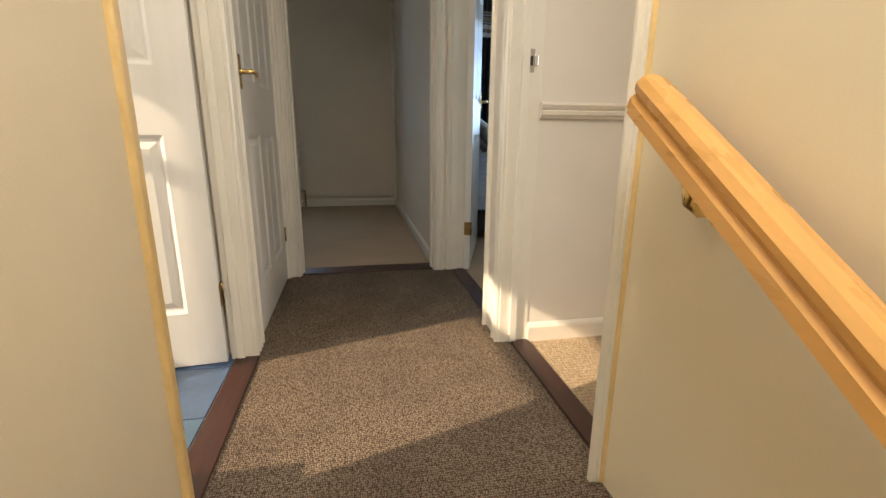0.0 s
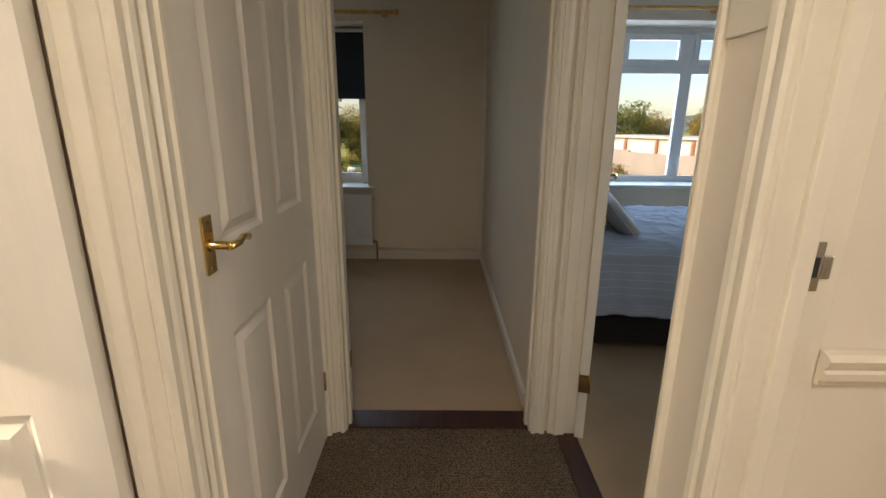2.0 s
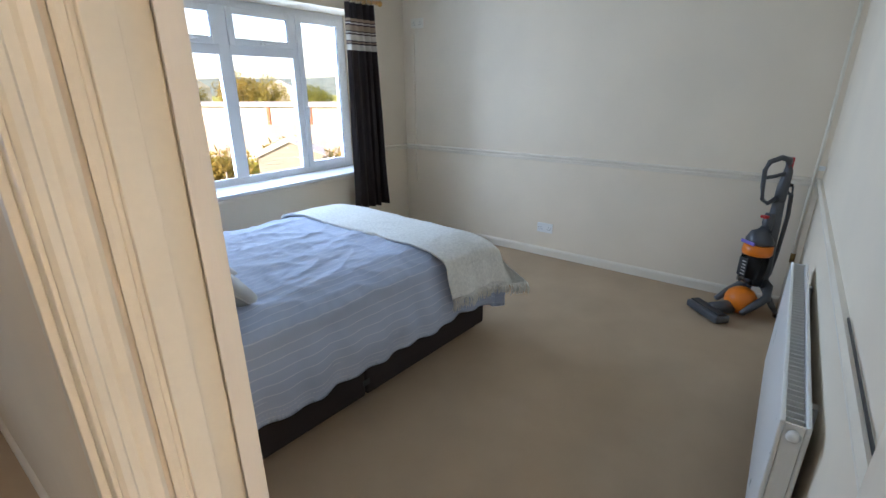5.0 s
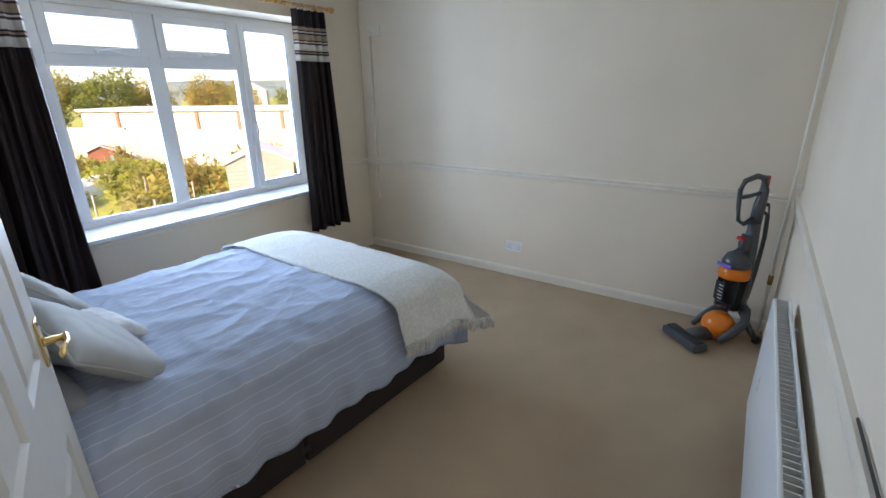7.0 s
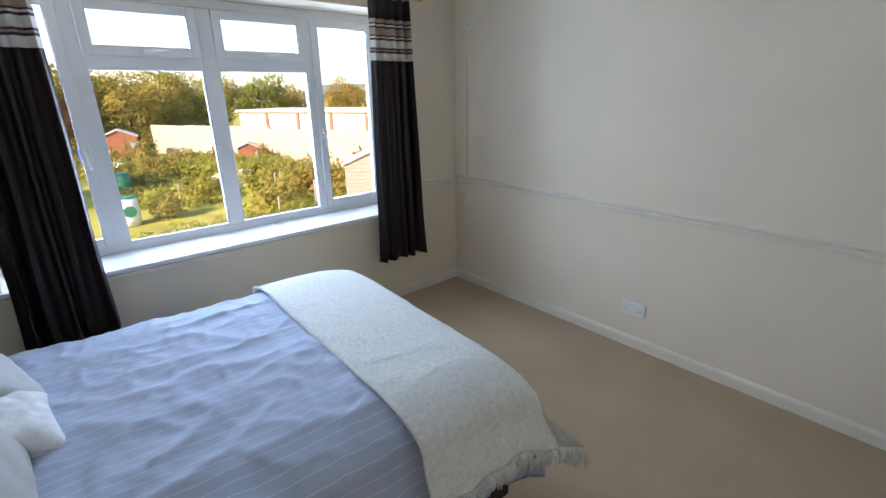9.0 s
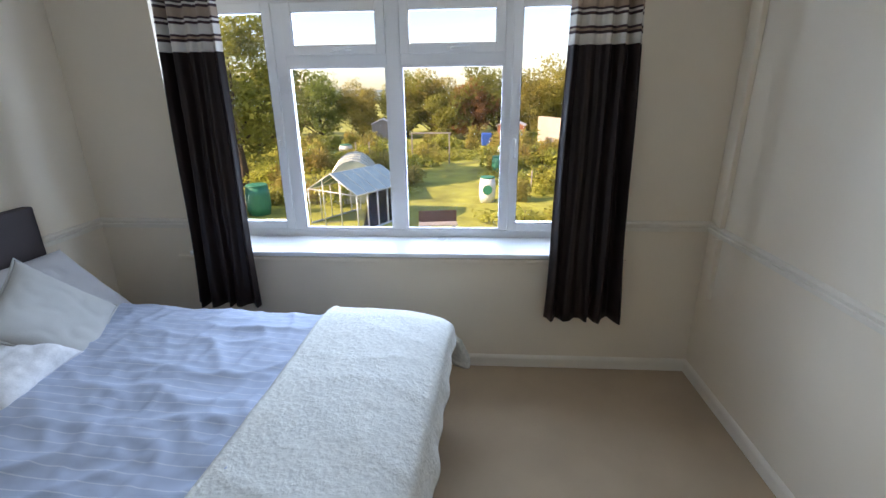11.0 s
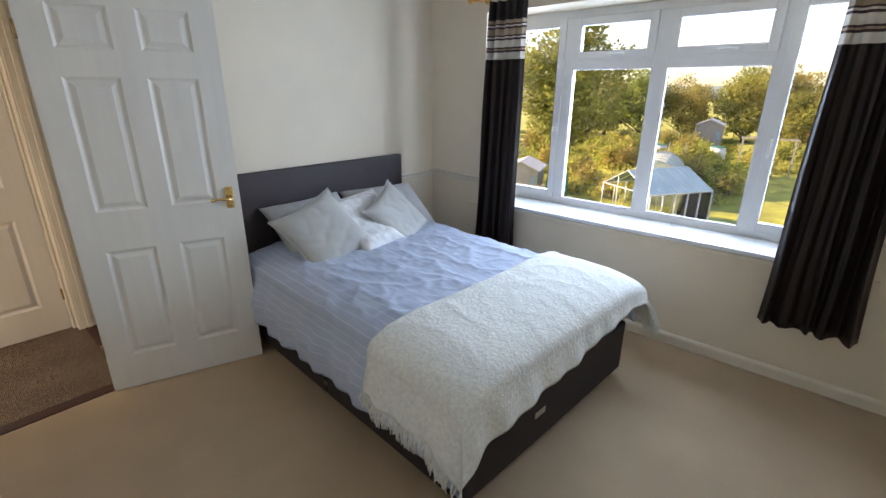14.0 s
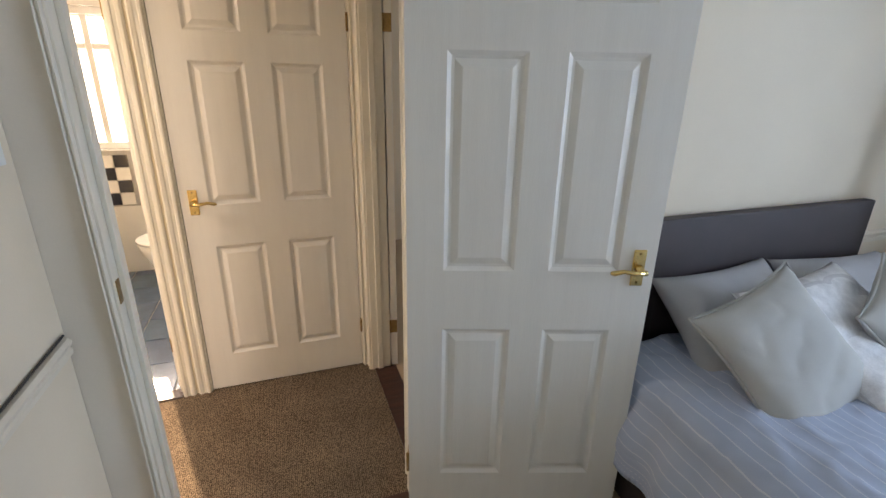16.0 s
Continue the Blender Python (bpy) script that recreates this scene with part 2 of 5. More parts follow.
ROOFMETAL = mat("pale_sheet_roof", (0.62, 0.60, 0.60), 0.6, 0.12, 0.8, 0.1, 8)
SHEDWOOD = mat("weathered_shed_boards", (0.32, 0.29, 0.27), 0.85, 0.2, 4, 0.4, 30, stretch=(1, 1, 6))
SHEDRED = mat("reddish_shed_boards", (0.30, 0.12, 0.07), 0.85, 0.2, 4, 0.4, 30)
BRICKRED = mat("red_brick_far", (0.34, 0.15, 0.09), 0.9, 0.25, 3, 0.3, 20)
GREENP = mat("green_plastic_butt", (0.03, 0.20, 0.12), 0.5, 0.1, 10, 0.05)
BLUEP = mat("blue_tarpaulin", (0.03, 0.10, 0.42), 0.6, 0.15, 8, 0.2)
ALU = mat("aluminium_frame", (0.60, 0.62, 0.63), 0.4, 0.08, 10, 0.05, metal=0.6)
POLY = mat("greenhouse_glazing", (0.24, 0.36, 0.44), 0.15, 0.15, 2, 0.05)


def leafy(m, share=0.6):
    """Lets some of the light through thin leaves."""
    nt = m.node_tree
    b = nt.nodes["Principled BSDF"]
    tr_, mx = nt.nodes.new("ShaderNodeBsdfTranslucent"), nt.nodes.new("ShaderNodeMixShader")
    nt.links.new(b.inputs["Base Color"].links[0].from_socket, tr_.inputs[0])
    mx.inputs[0].default_value = share
    nt.links.new(b.outputs[0], mx.inputs[1])
    nt.links.new(tr_.outputs[0], mx.inputs[2])
    nt.links.new(mx.outputs[0], nt.nodes["Material Output"].inputs[0])


for leaf_material in (LEAF, LEAF2, LEAF3, SHRUB):
    leafy(leaf_material)
CONC = mat("grey_facade", (0.5, 0.48, 0.46), 0.9, 0.1, 1, 0.2, 10)


# ---- mesh helpers ----
def box(bm, x0, x1, y0, y1, z0, z1):
    vs = [bm.verts.new((x, y, z)) for x in (x0, x1) for y in (y0, y1) for z in (z0, z1)]
    for f in ((0, 1, 3, 2), (4, 6, 7, 5), (0, 4, 5, 1), (2, 3, 7, 6), (0, 2, 6, 4), (1, 5, 7, 3)):
        bm.faces.new([vs[i] for i in f])
    return bm


def boxes(*sizes, bevel=0.0, seg=2):
    bm = bmesh.new()
    for s in sizes:
        box(bm, *s)
    if bevel:
        bmesh.ops.bevel(bm, geom=bm.edges[:], offset=bevel, segments=seg, affect="EDGES", profile=0.5)
    return bm


def tube(points, radius, sides=10, bm=None):
    """A round bar along points; radius a number or one for each point."""
    bm = bm or bmesh.new()
    pts = [Vector(p) for p in points]
    rings = []
    for i, p in enumerate(pts):
        d = (pts[min(i + 1, len(pts) - 1)] - pts[max(i - 1, 0)]).normalized()
        u = d.cross(Vector((0, 0, 1)) if abs(d.z) < 0.9 else Vector((1, 0, 0))).normalized()
        v = d.cross(u)
        r = radius[i] if isinstance(radius, (list, tuple)) else radius
        rings.append([bm.verts.new(p + r * (math.cos(a) * u + math.sin(a) * v)) for a in (2 * math.pi * k / sides for k in range(sides))])
    for a, b in zip(rings, rings[1:]):
        for k in range(sides):
            bm.faces.new((a[k], a[(k + 1) % sides], b[(k + 1) % sides], b[k])).smooth = True
    bm.faces.new(rings[0][::-1])
    bm.faces.new(rings[-1])
    return bm


def extrude_profile(profile, start, end, up=(0, 0, 1), out=(1, 0, 0)):
    """A moulding: profile of (out, up) pairs swept from start to end."""
    bm = bmesh.new()
    s, e, u, o = Vector(start), Vector(end), Vector(up), Vector(out)
    a = [bm.verts.new(s + o * p + u * q) for p, q in profile]
    b = [bm.verts.new(e + o * p + u * q) for p, q in profile]
    n = len(a)
    for k in range(n):
        bm.faces.new((a[k], a[(k + 1) % n], b[(k + 1) % n], b[k]))
    bm.faces.new(a[::-1])
    bm.faces.new(b)
    return bm


def mesh_of(name, bm, material, smooth=False):
    bmesh.ops.recalc_face_normals(bm, faces=bm.faces[:])
    me = bpy.data.meshes.new(name)
    bm.to_mesh(me)
    bm.free()
    me.materials.append(material)
    if smooth:
        me.shade_smooth()
    return me


def part(name, bm, material, parent, label="", smooth=False):
    ob = new(name, mesh_of(name, bm, material, smooth))
    ob.parent = parent
    return tagged(ob, label)


def thing(name, label, category, group="", m=None):
    ob = tagged(new(name), label, category, group)
    if m is not None:
        ob.matrix_basis = m
    return ob


def solid(name, bm, material, label, category, group="", kind="", smooth=False):
    return tagged(new(name, mesh_of(name, bm, material, smooth)), label, category, group, kind)


def struct(name, bm, material, label, category):
    return solid(name, bm, material, label, category, "", "structure")


# ---- the plan ----
CE = 2.36                                   # ceiling
HW, HE = -0.13, 0.785                       # hall faces, west and east
BW, BE, BS, BN = 0.875, 4.25, 2.24, 5.68   # bedroom faces
RE = 0.71                                   # back room's east face
GY = 6.01                                   # glass line of the north windows
DH = 2.03                                   # height of the door openings
STAIR_Y = 1.30                              # top nosing

struct("floor_hall", boxes((HW - 0.06, HE + 0.045, STAIR_Y, 3.19, -0.25, 0)), SISAL, "brown looped sisal-weave landing carpet", "carpet")
struct("floor_bedroom", boxes((BW - 0.005, BE + 0.1, BS - 0.05, BN + 0.1, -0.25, 0.002)), CARPET, "plain beige cut-pile bedroom carpet", "carpet")
struct("floor_back_room", boxes((-2.3, RE + 0.05, 3.30, BN + 0.1, -0.25, 0.002)), CARPET, "plain beige carpet in the empty back room", "carpet")
struct("floor_front_room", boxes((0.905, 4.3, -1.0, 2.2, -0.25, 0.001)), RIBBED, "beige ribbed carpet of the front room", "carpet")
struct("floor_bathroom", boxes((-2.2, -0.19, 0.2, 2.35, -0.25, -0.006)), GROUT, "pale grout bed under dark bathroom tiles", "floor")

# thresholds
for nm, s, lab in (("threshold_bathroom", (-0.192, -0.112, 1.455, 2.215, -0.02, 0.007), "worn dark wooden threshold strip beside tiles tinted by sky reflection"),
                   ("threshold_front", (0.832, 0.905, 1.44, 2.19, -0.02, 0.007), "dark stained wooden threshold between two carpets"),
                   ("threshold_bedroom", (0.805, 0.885, 2.370, 3.158, -0.02, 0.007), "dark stained wooden threshold at the bedroom doorway"),
                   ("threshold_back", (-0.058, 0.695, 3.19, 3.31, -0.02, 0.007), "dark stained wooden threshold at the back room")):
    struct(nm, boxes(s, bevel=0.003), DARKWOOD, lab, "threshold")

# walls: the bedroom's north wall with the window hole, x 1.41 to 3.745, z 0.71 to 2.08
struct("wall_north_bedroom", boxes((0.79, 1.41, BN, 6.10, -0.25, CE + 0.1), (3.745, 4.40, BN, 6.10, -0.25, CE + 0.1),
       (1.41, 3.745, BN, 6.10, -0.25, 0.69), (1.41, 3.745, BN, 6.10, 2.08, CE + 0.1)), WALL, "plain cream painted wall round the wide window", "wall")
struct("wall_north_back", boxes((-2.4, -1.52, BN, 6.10, -0.25, CE + 0.1), (-0.335, 0.79, BN, 6.10, -0.25, CE + 0.1),
       (-1.52, -0.335, BN, 6.10, -0.25, 0.66), (-1.52, -0.335, BN, 6.10, 2.05, CE + 0.1)), WALL, "cream painted wall of the back room", "wall")
struct("wall_east_bedroom", boxes((BE, 4.40, 2.215, BN, -0.25, CE + 0.1)), WALL, "cream painted wall with a dado rail", "wall")
struct("wall_south_bedroom", boxes((BW, BE, 2.20, BS, -0.25, CE + 0.1)), WALL, "cream painted partition with a dado rail", "wall")
struct("wall_front_north", boxes((HE + 0.001, BE, 2.178, 2.197, -0.25, CE + 0.1)), WALL_FRONT, "pale cream wall seen through the front doorway", "wall")
# between hall and bedroom or front room
struct("wall_hall_east", boxes((HE, BW - 0.002, 2.19, 2.348, -0.25, CE + 0.1), (HE, BW - 0.002, 1.455, 3.18, DH + 0.02, CE + 0.1)), WALL_FRONT, "cream painted hall wall between two doorways", "wall")
struct("wall_partition", boxes((RE, BW - 0.001, 3.182, BN, -0.25, CE + 0.1)), WALL, "cream partition between the two back bedrooms", "wall")
struct("wall_stair_east", boxes((0.80, 0.90, -2.6, 1.425, -3.0, CE + 0.1)), WALL_HALL, "cream stairwell wall tinted by bounced sun, carrying the handrail", "wall")
struct("wall_stair_west", boxes((-0.20, -0.10, -2.6, 1.430, -3.0, CE + 0.1)), WALL_HALL, "cream stairwell wall tinted by bounced sun", "wall")
struct("wall_stair_south", boxes((-0.2, 0.9, -2.75, -2.6, -3.0, CE + 0.1)), WALL_HALL, "cream wall closing the stairwell", "wall")
struct("wall_hall_west", boxes((-0.21, HW, 2.225, 2.345, -0.25, CE + 0.1), (-0.21, HW, 1.475, 3.17, DH + 0.02, CE + 0.1)), WALL_HALL, "cream hall wall between bathroom and cupboard doors", "wall")
struct("wall_hall_north", boxes((-0.21, -0.081, 3.180, 3.275, -0.25, CE + 0.1), (-0.06, RE, 3.18, 3.275, DH + 0.02, CE + 0.1)), WALL_HALL, "cream wall over the back room doorway", "wall")
struct("wall_back_south", boxes((-2.4, -0.21, 3.18, 3.275, -0.25, CE + 0.1)), WALL, "cream wall of the back room", "wall")
struct("wall_back_west", boxes((-2.4, -2.3, 3.275, BN, -0.25, CE + 0.1)), WALL, "cream wall of the back room", "wall")
struct("wall_cupboard", boxes((-0.9, -0.85, 2.4, 3.18, -0.1, CE), (-0.85, -0.21, 2.345, 2.36, -0.1, CE)), WALL, "cream lining of the closed cupboard", "wall")
# bathroom, window in its west wall
struct("wall_bathroom_west", boxes((-2.25, -2.1, 0.1, 0.45, -0.25, CE + 0.1), (-2.25, -2.1, 1.95, 2.4, -0.25, CE + 0.1),
       (-2.25, -2.1, 0.45, 1.95, -0.25, 1.02), (-2.25, -2.1, 0.45, 1.95, 2.02, CE + 0.1)), TILEW, "white bathroom wall round a frosted window", "wall")
struct("wall_bathroom_north", boxes((-2.1, -0.21, 2.255, 2.34, -0.25, CE + 0.1)), WALL, "pale cream bathroom wall", "wall")
struct("wall_bathroom_south", boxes((-2.25, -0.2, 0.1, 0.2, -0.25, CE + 0.1)), WALL, "pale cream bathroom wall", "wall")
# front room shell, with an unseen opening added to the east for its lamp
struct("wall_front_east", boxes((4.25, 4.4, -1.1, 0.2, -0.25, CE + 0.1), (4.25, 4.4, 1.6, 2.2, -0.25, CE + 0.1), (4.25, 4.4, 0.2, 1.6, -0.25, 0.9), (4.25, 4.4, 0.2, 1.6, 2.05, CE + 0.1)), WALL_FRONT, "pale cream wall of the front room", "wall")
struct("wall_front_south", boxes((0.9, 4.4, -1.1, -1.0, -0.25, CE + 0.1)), WALL_FRONT, "pale cream wall of the front room", "wall")
# the lidded recess over the stairs only holds the added fill lamp
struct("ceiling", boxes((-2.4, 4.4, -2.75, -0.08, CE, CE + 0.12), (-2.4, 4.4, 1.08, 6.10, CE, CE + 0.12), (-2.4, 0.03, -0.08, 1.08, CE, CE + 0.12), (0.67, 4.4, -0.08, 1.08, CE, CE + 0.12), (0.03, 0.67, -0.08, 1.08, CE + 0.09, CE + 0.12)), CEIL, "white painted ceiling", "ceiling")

# stairs down from the landing
steps = bmesh.new()
for k in range(13):
    y1 = STAIR_Y - 0.26 * k
    box(steps, -0.10, 0.80, y1 - 0.26, y1, -3.0, -0.185 * (k + 1))
struct("stairs", steps, SISAL, "carpeted stairs down from the landing", "stairs")

# coved edge over the bedroom window wall
struct("trim_cove", extrude_profile([(0, 0), (0, -0.07), (0.012, -0.07), (0.035, -0.03), (0.07, -0.012), (0.07, 0)], (BW, BN, CE), (BE, BN, CE), out=(0, -1, 0)), CEIL, "white cove moulding at the ceiling", "trim")

SKIRT = [(0, 0), (0.014, 0), (0.014, 0.056), (0.010, 0.066), (0.004, 0.073), (0, 0.075)]
DADO = [(0, -0.028), (0.008, -0.028), (0.010, -0.018), (0.017, -0.016), (0.018, -0.004), (0.013, 0.0), (0.018, 0.006), (0.022, 0.018), (0.014, 0.026), (0, 0.028)]
runs = (("baseboard_north", (BW, BN), (BE, BN), (0, -1, 0)), ("baseboard_east", (BE, BS), (BE, BN), (-1, 0, 0)),
        ("baseboard_south", (0.96, BS), (BE, BS), (0, 1, 0)), ("baseboard_west", (BW, 3.2), (BW, BN), (1, 0, 0)),
        ("baseboard_back_east", (RE, 3.34), (RE, BN), (-1, 0, 0)), ("baseboard_back_north", (-2.3, BN), (RE, BN), (0, -1, 0)),
        ("baseboard_front", (0.90, 2.175), (BE, 2.175), (0, -1, 0)))
for nm, a, b, o in runs:
    struct(nm, extrude_profile(SKIRT, (*a, 0.001), (*b, 0.001), out=o), DADOP, "white gloss skirting board", "skirting board")
DZ = 0.878
for nm, a, b, o in (("trim_dado_east", (BE, BS), (BE, BN), (-1, 0, 0)), ("trim_dado_south", (0.895, BS), (BE, BS), (0, 1, 0)),
                    ("trim_dado_west", (BW, 3.25), (BW, BN), (1, 0, 0)), ("trim_dado_north_a", (BW, BN), (1.45, BN), (0, -1, 0)),
                    ("trim_dado_north_b", (3.72, BN), (BE, BN), (0, -1, 0)), ("trim_dado_front", (0.90, 2.175), (BE, 2.175), (0, -1, 0))):
    struct(nm, extrude_profile(DADO, (*a, DZ), (*b, DZ), out=o), DADOP, "cream gloss moulded dado rail", "dado rail")
struct("trim_pipe_box_back", boxes((RE - 0.035, RE - 0.001, BN - 0.035, BN - 0.001, 0.1, CE - 0.001), bevel=0.003), PIPEW, "painted corner bead in the back room", "trim")


# ---- door frames ----
ARCH = [(0, 0), (0.012, 0), (0.018, 0.006), (0.018, 0.016), (0.012, 0.020), (0.012, 0.032), (0.017, 0.038), (0.019, 0.050), (0.012, 0.058), (0, 0.058)]


def door_frame(name, axis, plane, depth, a, b, label, arch_w=(1.0, 1.0), sides=(1, 1), rebate=None):
    """Lining, stop and architraves round an opening from a to b on a wall at plane..plane+depth across axis."""
    fr = thing(name, label, "door frame")
    fr["kind"] = "structure"
    t = 0.022

    def at(u, v, z):      # u along the wall, v through it
        return (v, u, z) if axis == "x" else (u, v, z)

    def bar(nm, u0, u1, v0, v1, z0, z1, m=GLOSSW, bev=0.002):
        p, q = at(u0, v0, z0), at(u1, v1, z1)
        lo, hi = [min(c) for c in zip(p, q)], [max(c) for c in zip(p, q)]
        part(nm, boxes((lo[0], hi[0], lo[1], hi[1], lo[2], hi[2]), bevel=bev), m, fr)

    bar("lining", a - t, a, plane - 0.003, plane + depth + 0.003, 0, DH + t)
    bar("lining", b, b + t, plane - 0.003, plane + depth + 0.003, 0, DH + t)
    bar("lining", a, b, plane - 0.003, plane + depth + 0.003, DH, DH + t)
    v0, v1 = rebate or (plane + depth * 0.45 - 0.014, plane + depth * 0.45 + 0.014)
    bar("stop", a, a + 0.012, v0, v1, 0.004, DH)
    bar("stop", b - 0.012, b, v0, v1, 0.004, DH)
    bar("stop", a + 0.012, b - 0.012, v0, v1, DH - 0.012, DH)
    for face, way, use in ((plane, -1, sides[0]), (plane + depth, 1, sides[1])):
        if not use:
            continue
        out = at(0, way, 0)
        pa = [(p, q * arch_w[0]) for p, q in ARCH]
        pb = [(p, q * arch_w[1]) for p, q in ARCH]
        part("architrave", extrude_profile(pa, at(a - 0.006, face, 0), at(a - 0.006, face, DH + 0.006), up=at(-1, 0, 0), out=out), GLOSSW, fr)
        part("architrave", extrude_profile(pb, at(b + 0.006, face, 0), at(b + 0.006, face, DH + 0.006), up=at(1, 0, 0), out=out), GLOSSW, fr)
        part("architrave", extrude_profile(ARCH, at(a - 0.06 * arch_w[0], face, DH + 0.008), at(b + 0.06 * arch_w[1], face, DH + 0.008), up=(0, 0, 1), out=out), GLOSSW, fr)
    return fr


def steel_plate(parent, name, s, material=CHROME, label=""):
    return part(name, boxes(s, bevel=0.001, seg=1), material, parent, label)


f_bath = door_frame("door_frame_bathroom", "x", -0.205, 0.072, 1.462, 2.213, "white gloss bathroom door frame with moulded architrave", (0.15, 1.0), (0, 1))
f_cup = door_frame("door_frame_cupboard", "x", -0.205, 0.072, 2.352, 3.135, "white gloss cupboard door frame with moulded architrave", (1.0, 0.45), (0, 1))
f_back = door_frame("door_frame_back", "y", 3.178, 0.100, -0.058, 0.695, "white gloss door frame of the back room", (1.0, 1.0), (1, 0))
f_bed = door_frame("door_frame_bedroom", "x", HE + 0.002, 0.088, 2.370, 3.158, "white gloss bedroom door frame with hinges", (0.28, 0.6), (1, 1), (HE + 0.006, HE + 0.048))
f_front = door_frame("door_frame_front", "x", HE + 0.002, 0.110, 1.447, 2.175, "chipped white gloss front room door frame", (0.2, 1.0), (1, 0))
st = steel_plate(f_front, "strike_plate", (0.845, 0.870, 2.172, 2.1745, 1.00, 1.075), CHROME, "steel strike plate on the jamb")
part("latch_hole", boxes((0.851, 0.864, 2.1705, 2.1725, 1.022, 1.052)), BLACK, st)
part("lip", boxes((0.868, 0.882, 2.169, 2.1745, 1.02, 1.055), bevel=0.002), CHROME, st)
steel_plate(f_bed, "strike_plate", (0.842, 0.866, 2.369, 2.3725, 0.965, 1.03), OLDBRASS, "dull strike plate")
# varnished corner beads at the head of the stairs
for nm, s in (("trim_corner_west", (-0.118, -0.088, 1.424, 1.452, 0, CE)), ("trim_corner_east", (0.792, 0.818, 1.418, 1.444, 0, CE))):
    struct(nm, boxes(s, bevel=0.006, seg=3), PINE_EDGE, "yellowed gloss corner bead at the stair head", "trim")

# ---- six-panel doors ----
LEAF_T = 0.035


def panel_faces(bm, x0, x1, z0, z1, y, s):
    rects, depth = [], (0, -0.008, -0.009, -0.001)
    for k, inset in enumerate((0.0, 0.012, 0.020, 0.042)):
        rects.append([bm.verts.new((x, y + s * depth[k], z)) for x, z in ((x0 + inset, z0 + inset), (x1 - inset, z0 + inset), (x1 - inset, z1 - inset), (x0 + inset, z1 - inset))])
    for a, b in zip(rects, rects[1:]):
        for k in range(4):
            bm.faces.new((a[k], a[(k + 1) % 4], b[(k + 1) % 4], b[k]))
    bm.faces.new(rects[-1])


def brass_handle(door, x, y, s, z, toward):
    """A lever on a short latch plate; s the side that it stands out to, toward the way its lever points."""
    h = part("handle", boxes((x - 0.019, x + 0.019, min(y, y + s * 0.006), max(y, y + s * 0.006), z - 0.058, z + 0.058), bevel=0.0022), BRASS, door, "polished brass lever handle")
    part("spindle", tube([(x, y + s * 0.004, z), (x, y + s * 0.012, z), (x, y + s * 0.045, z)], [0.014, 0.009, 0.008], 14), BRASS, h, smooth=True)
    part("lever", tube([(x - toward * 0.008, y + s * 0.046, z), (x + toward * 0.03, y + s * 0.050, z - 0.001), (x + toward * 0.06, y + s * 0.046, z + 0.004), (x + toward * 0.088, y + s * 0.043, z - 0.003), (x + toward * 0.098, y + s * 0.043, z - 0.002)],
                       [0.0085, 0.0075, 0.0065, 0.008, 0.005], 12), BRASS, h, smooth=True)
    for dz in (-0.046, 0.046):
        part("screw", tube([(x, y + s * 0.005, z + dz), (x, y + s * 0.0072, z + dz)], 0.004, 10), OLDBRASS, h)


def door(name, label, width, m, handle_side=1, hinge_knuckle=1):
    """A moulded six-panel leaf; its hinge edge at x = 0, its far edge at x = width, its thickness about y = 0."""
    d = thing(name, label, "door", m=m)
    d["kind"] = "structure"
    H, z0, T = 2.005, 0.008, LEAF_T / 2
    st_, mu = 0.112 * width / 0.762, 0.105 * width / 0.762
    pw = (width - 2 * st_ - mu) / 2
    cols = ((st_, st_ + pw), (st_ + pw + mu, width - st_))
    rows_ = ((0.20, 0.785), (0.985, 1.60), (1.715, 1.895))
    bm = bmesh.new()
    xs = sorted({0, width, *[c for p in cols for c in p]})
    zs = sorted({z0, H, *[c for p in rows_ for c in p]})
    for x0, x1 in zip(xs, xs[1:]):
        for a, b in zip(zs, zs[1:]):
            if (x0, x1) in cols and (a, b) in rows_:
                continue
            for y in (-T, T):
                bm.faces.new([bm.verts.new((x, y, z)) for x, z in ((x0, a), (x1, a), (x1, b), (x0, b))])
    for x in (0, width):
        bm.faces.new([bm.verts.new((x, y, z)) for y, z in ((-T, z0), (T, z0), (T, H), (-T, H))])
    for z in (z0, H):
        bm.faces.new([bm.verts.new((x, y, z)) for x, y in ((0, -T), (width, -T), (width, T), (0, T))])
    bmesh.ops.remove_doubles(bm, verts=bm.verts[:], dist=0.0002)
    part("leaf", bm, DOORW, d)
    for c in cols:
        for r in rows_:
            bm = bmesh.new()
            for s in (-1, 1):
                panel_faces(bm, *c, *r, s * T, s)
            part("panel", bm, DOORW, d)
    for s in (-1, 1):
        brass_handle(d, width - 0.052, s * T, s, 1.0, -1)
    for z in (0.255, 1.78):
        hg = part("hinge", boxes((-0.0035, -0.0005, -T, T, z - 0.038, z + 0.038)), OLDBRASS, d, "brass butt hinge")
        part("knuckle", tube([(-0.003, hinge_knuckle * (T + 0.004), z - 0.038), (-0.003, hinge_knuckle * (T + 0.004), z + 0.038)], 0.0055, 8), OLDBRASS, hg)
    part("latch_face", boxes((width - 0.0005, width + 0.0015, -0.011, 0.011, 0.95, 1.03)), OLDBRASS, d)
    return d


door("door_bedroom", "white six-panel bedroom door standing open beside the bed", 0.755, pose(0.888, 3.128, 0, 0, 0, 71.5), hinge_knuckle=-1)
door("door_cupboard", "closed white six-panel cupboard door in the hall", 0.775, pose(-0.148, 3.131, 0, 0, 0, -90), hinge_knuckle=1)
door("door_bathroom", "white six-panel bathroom door standing open", 0.70, pose(-0.215, 2.200, 0, 0, 0, 185), hinge_knuckle=-1)
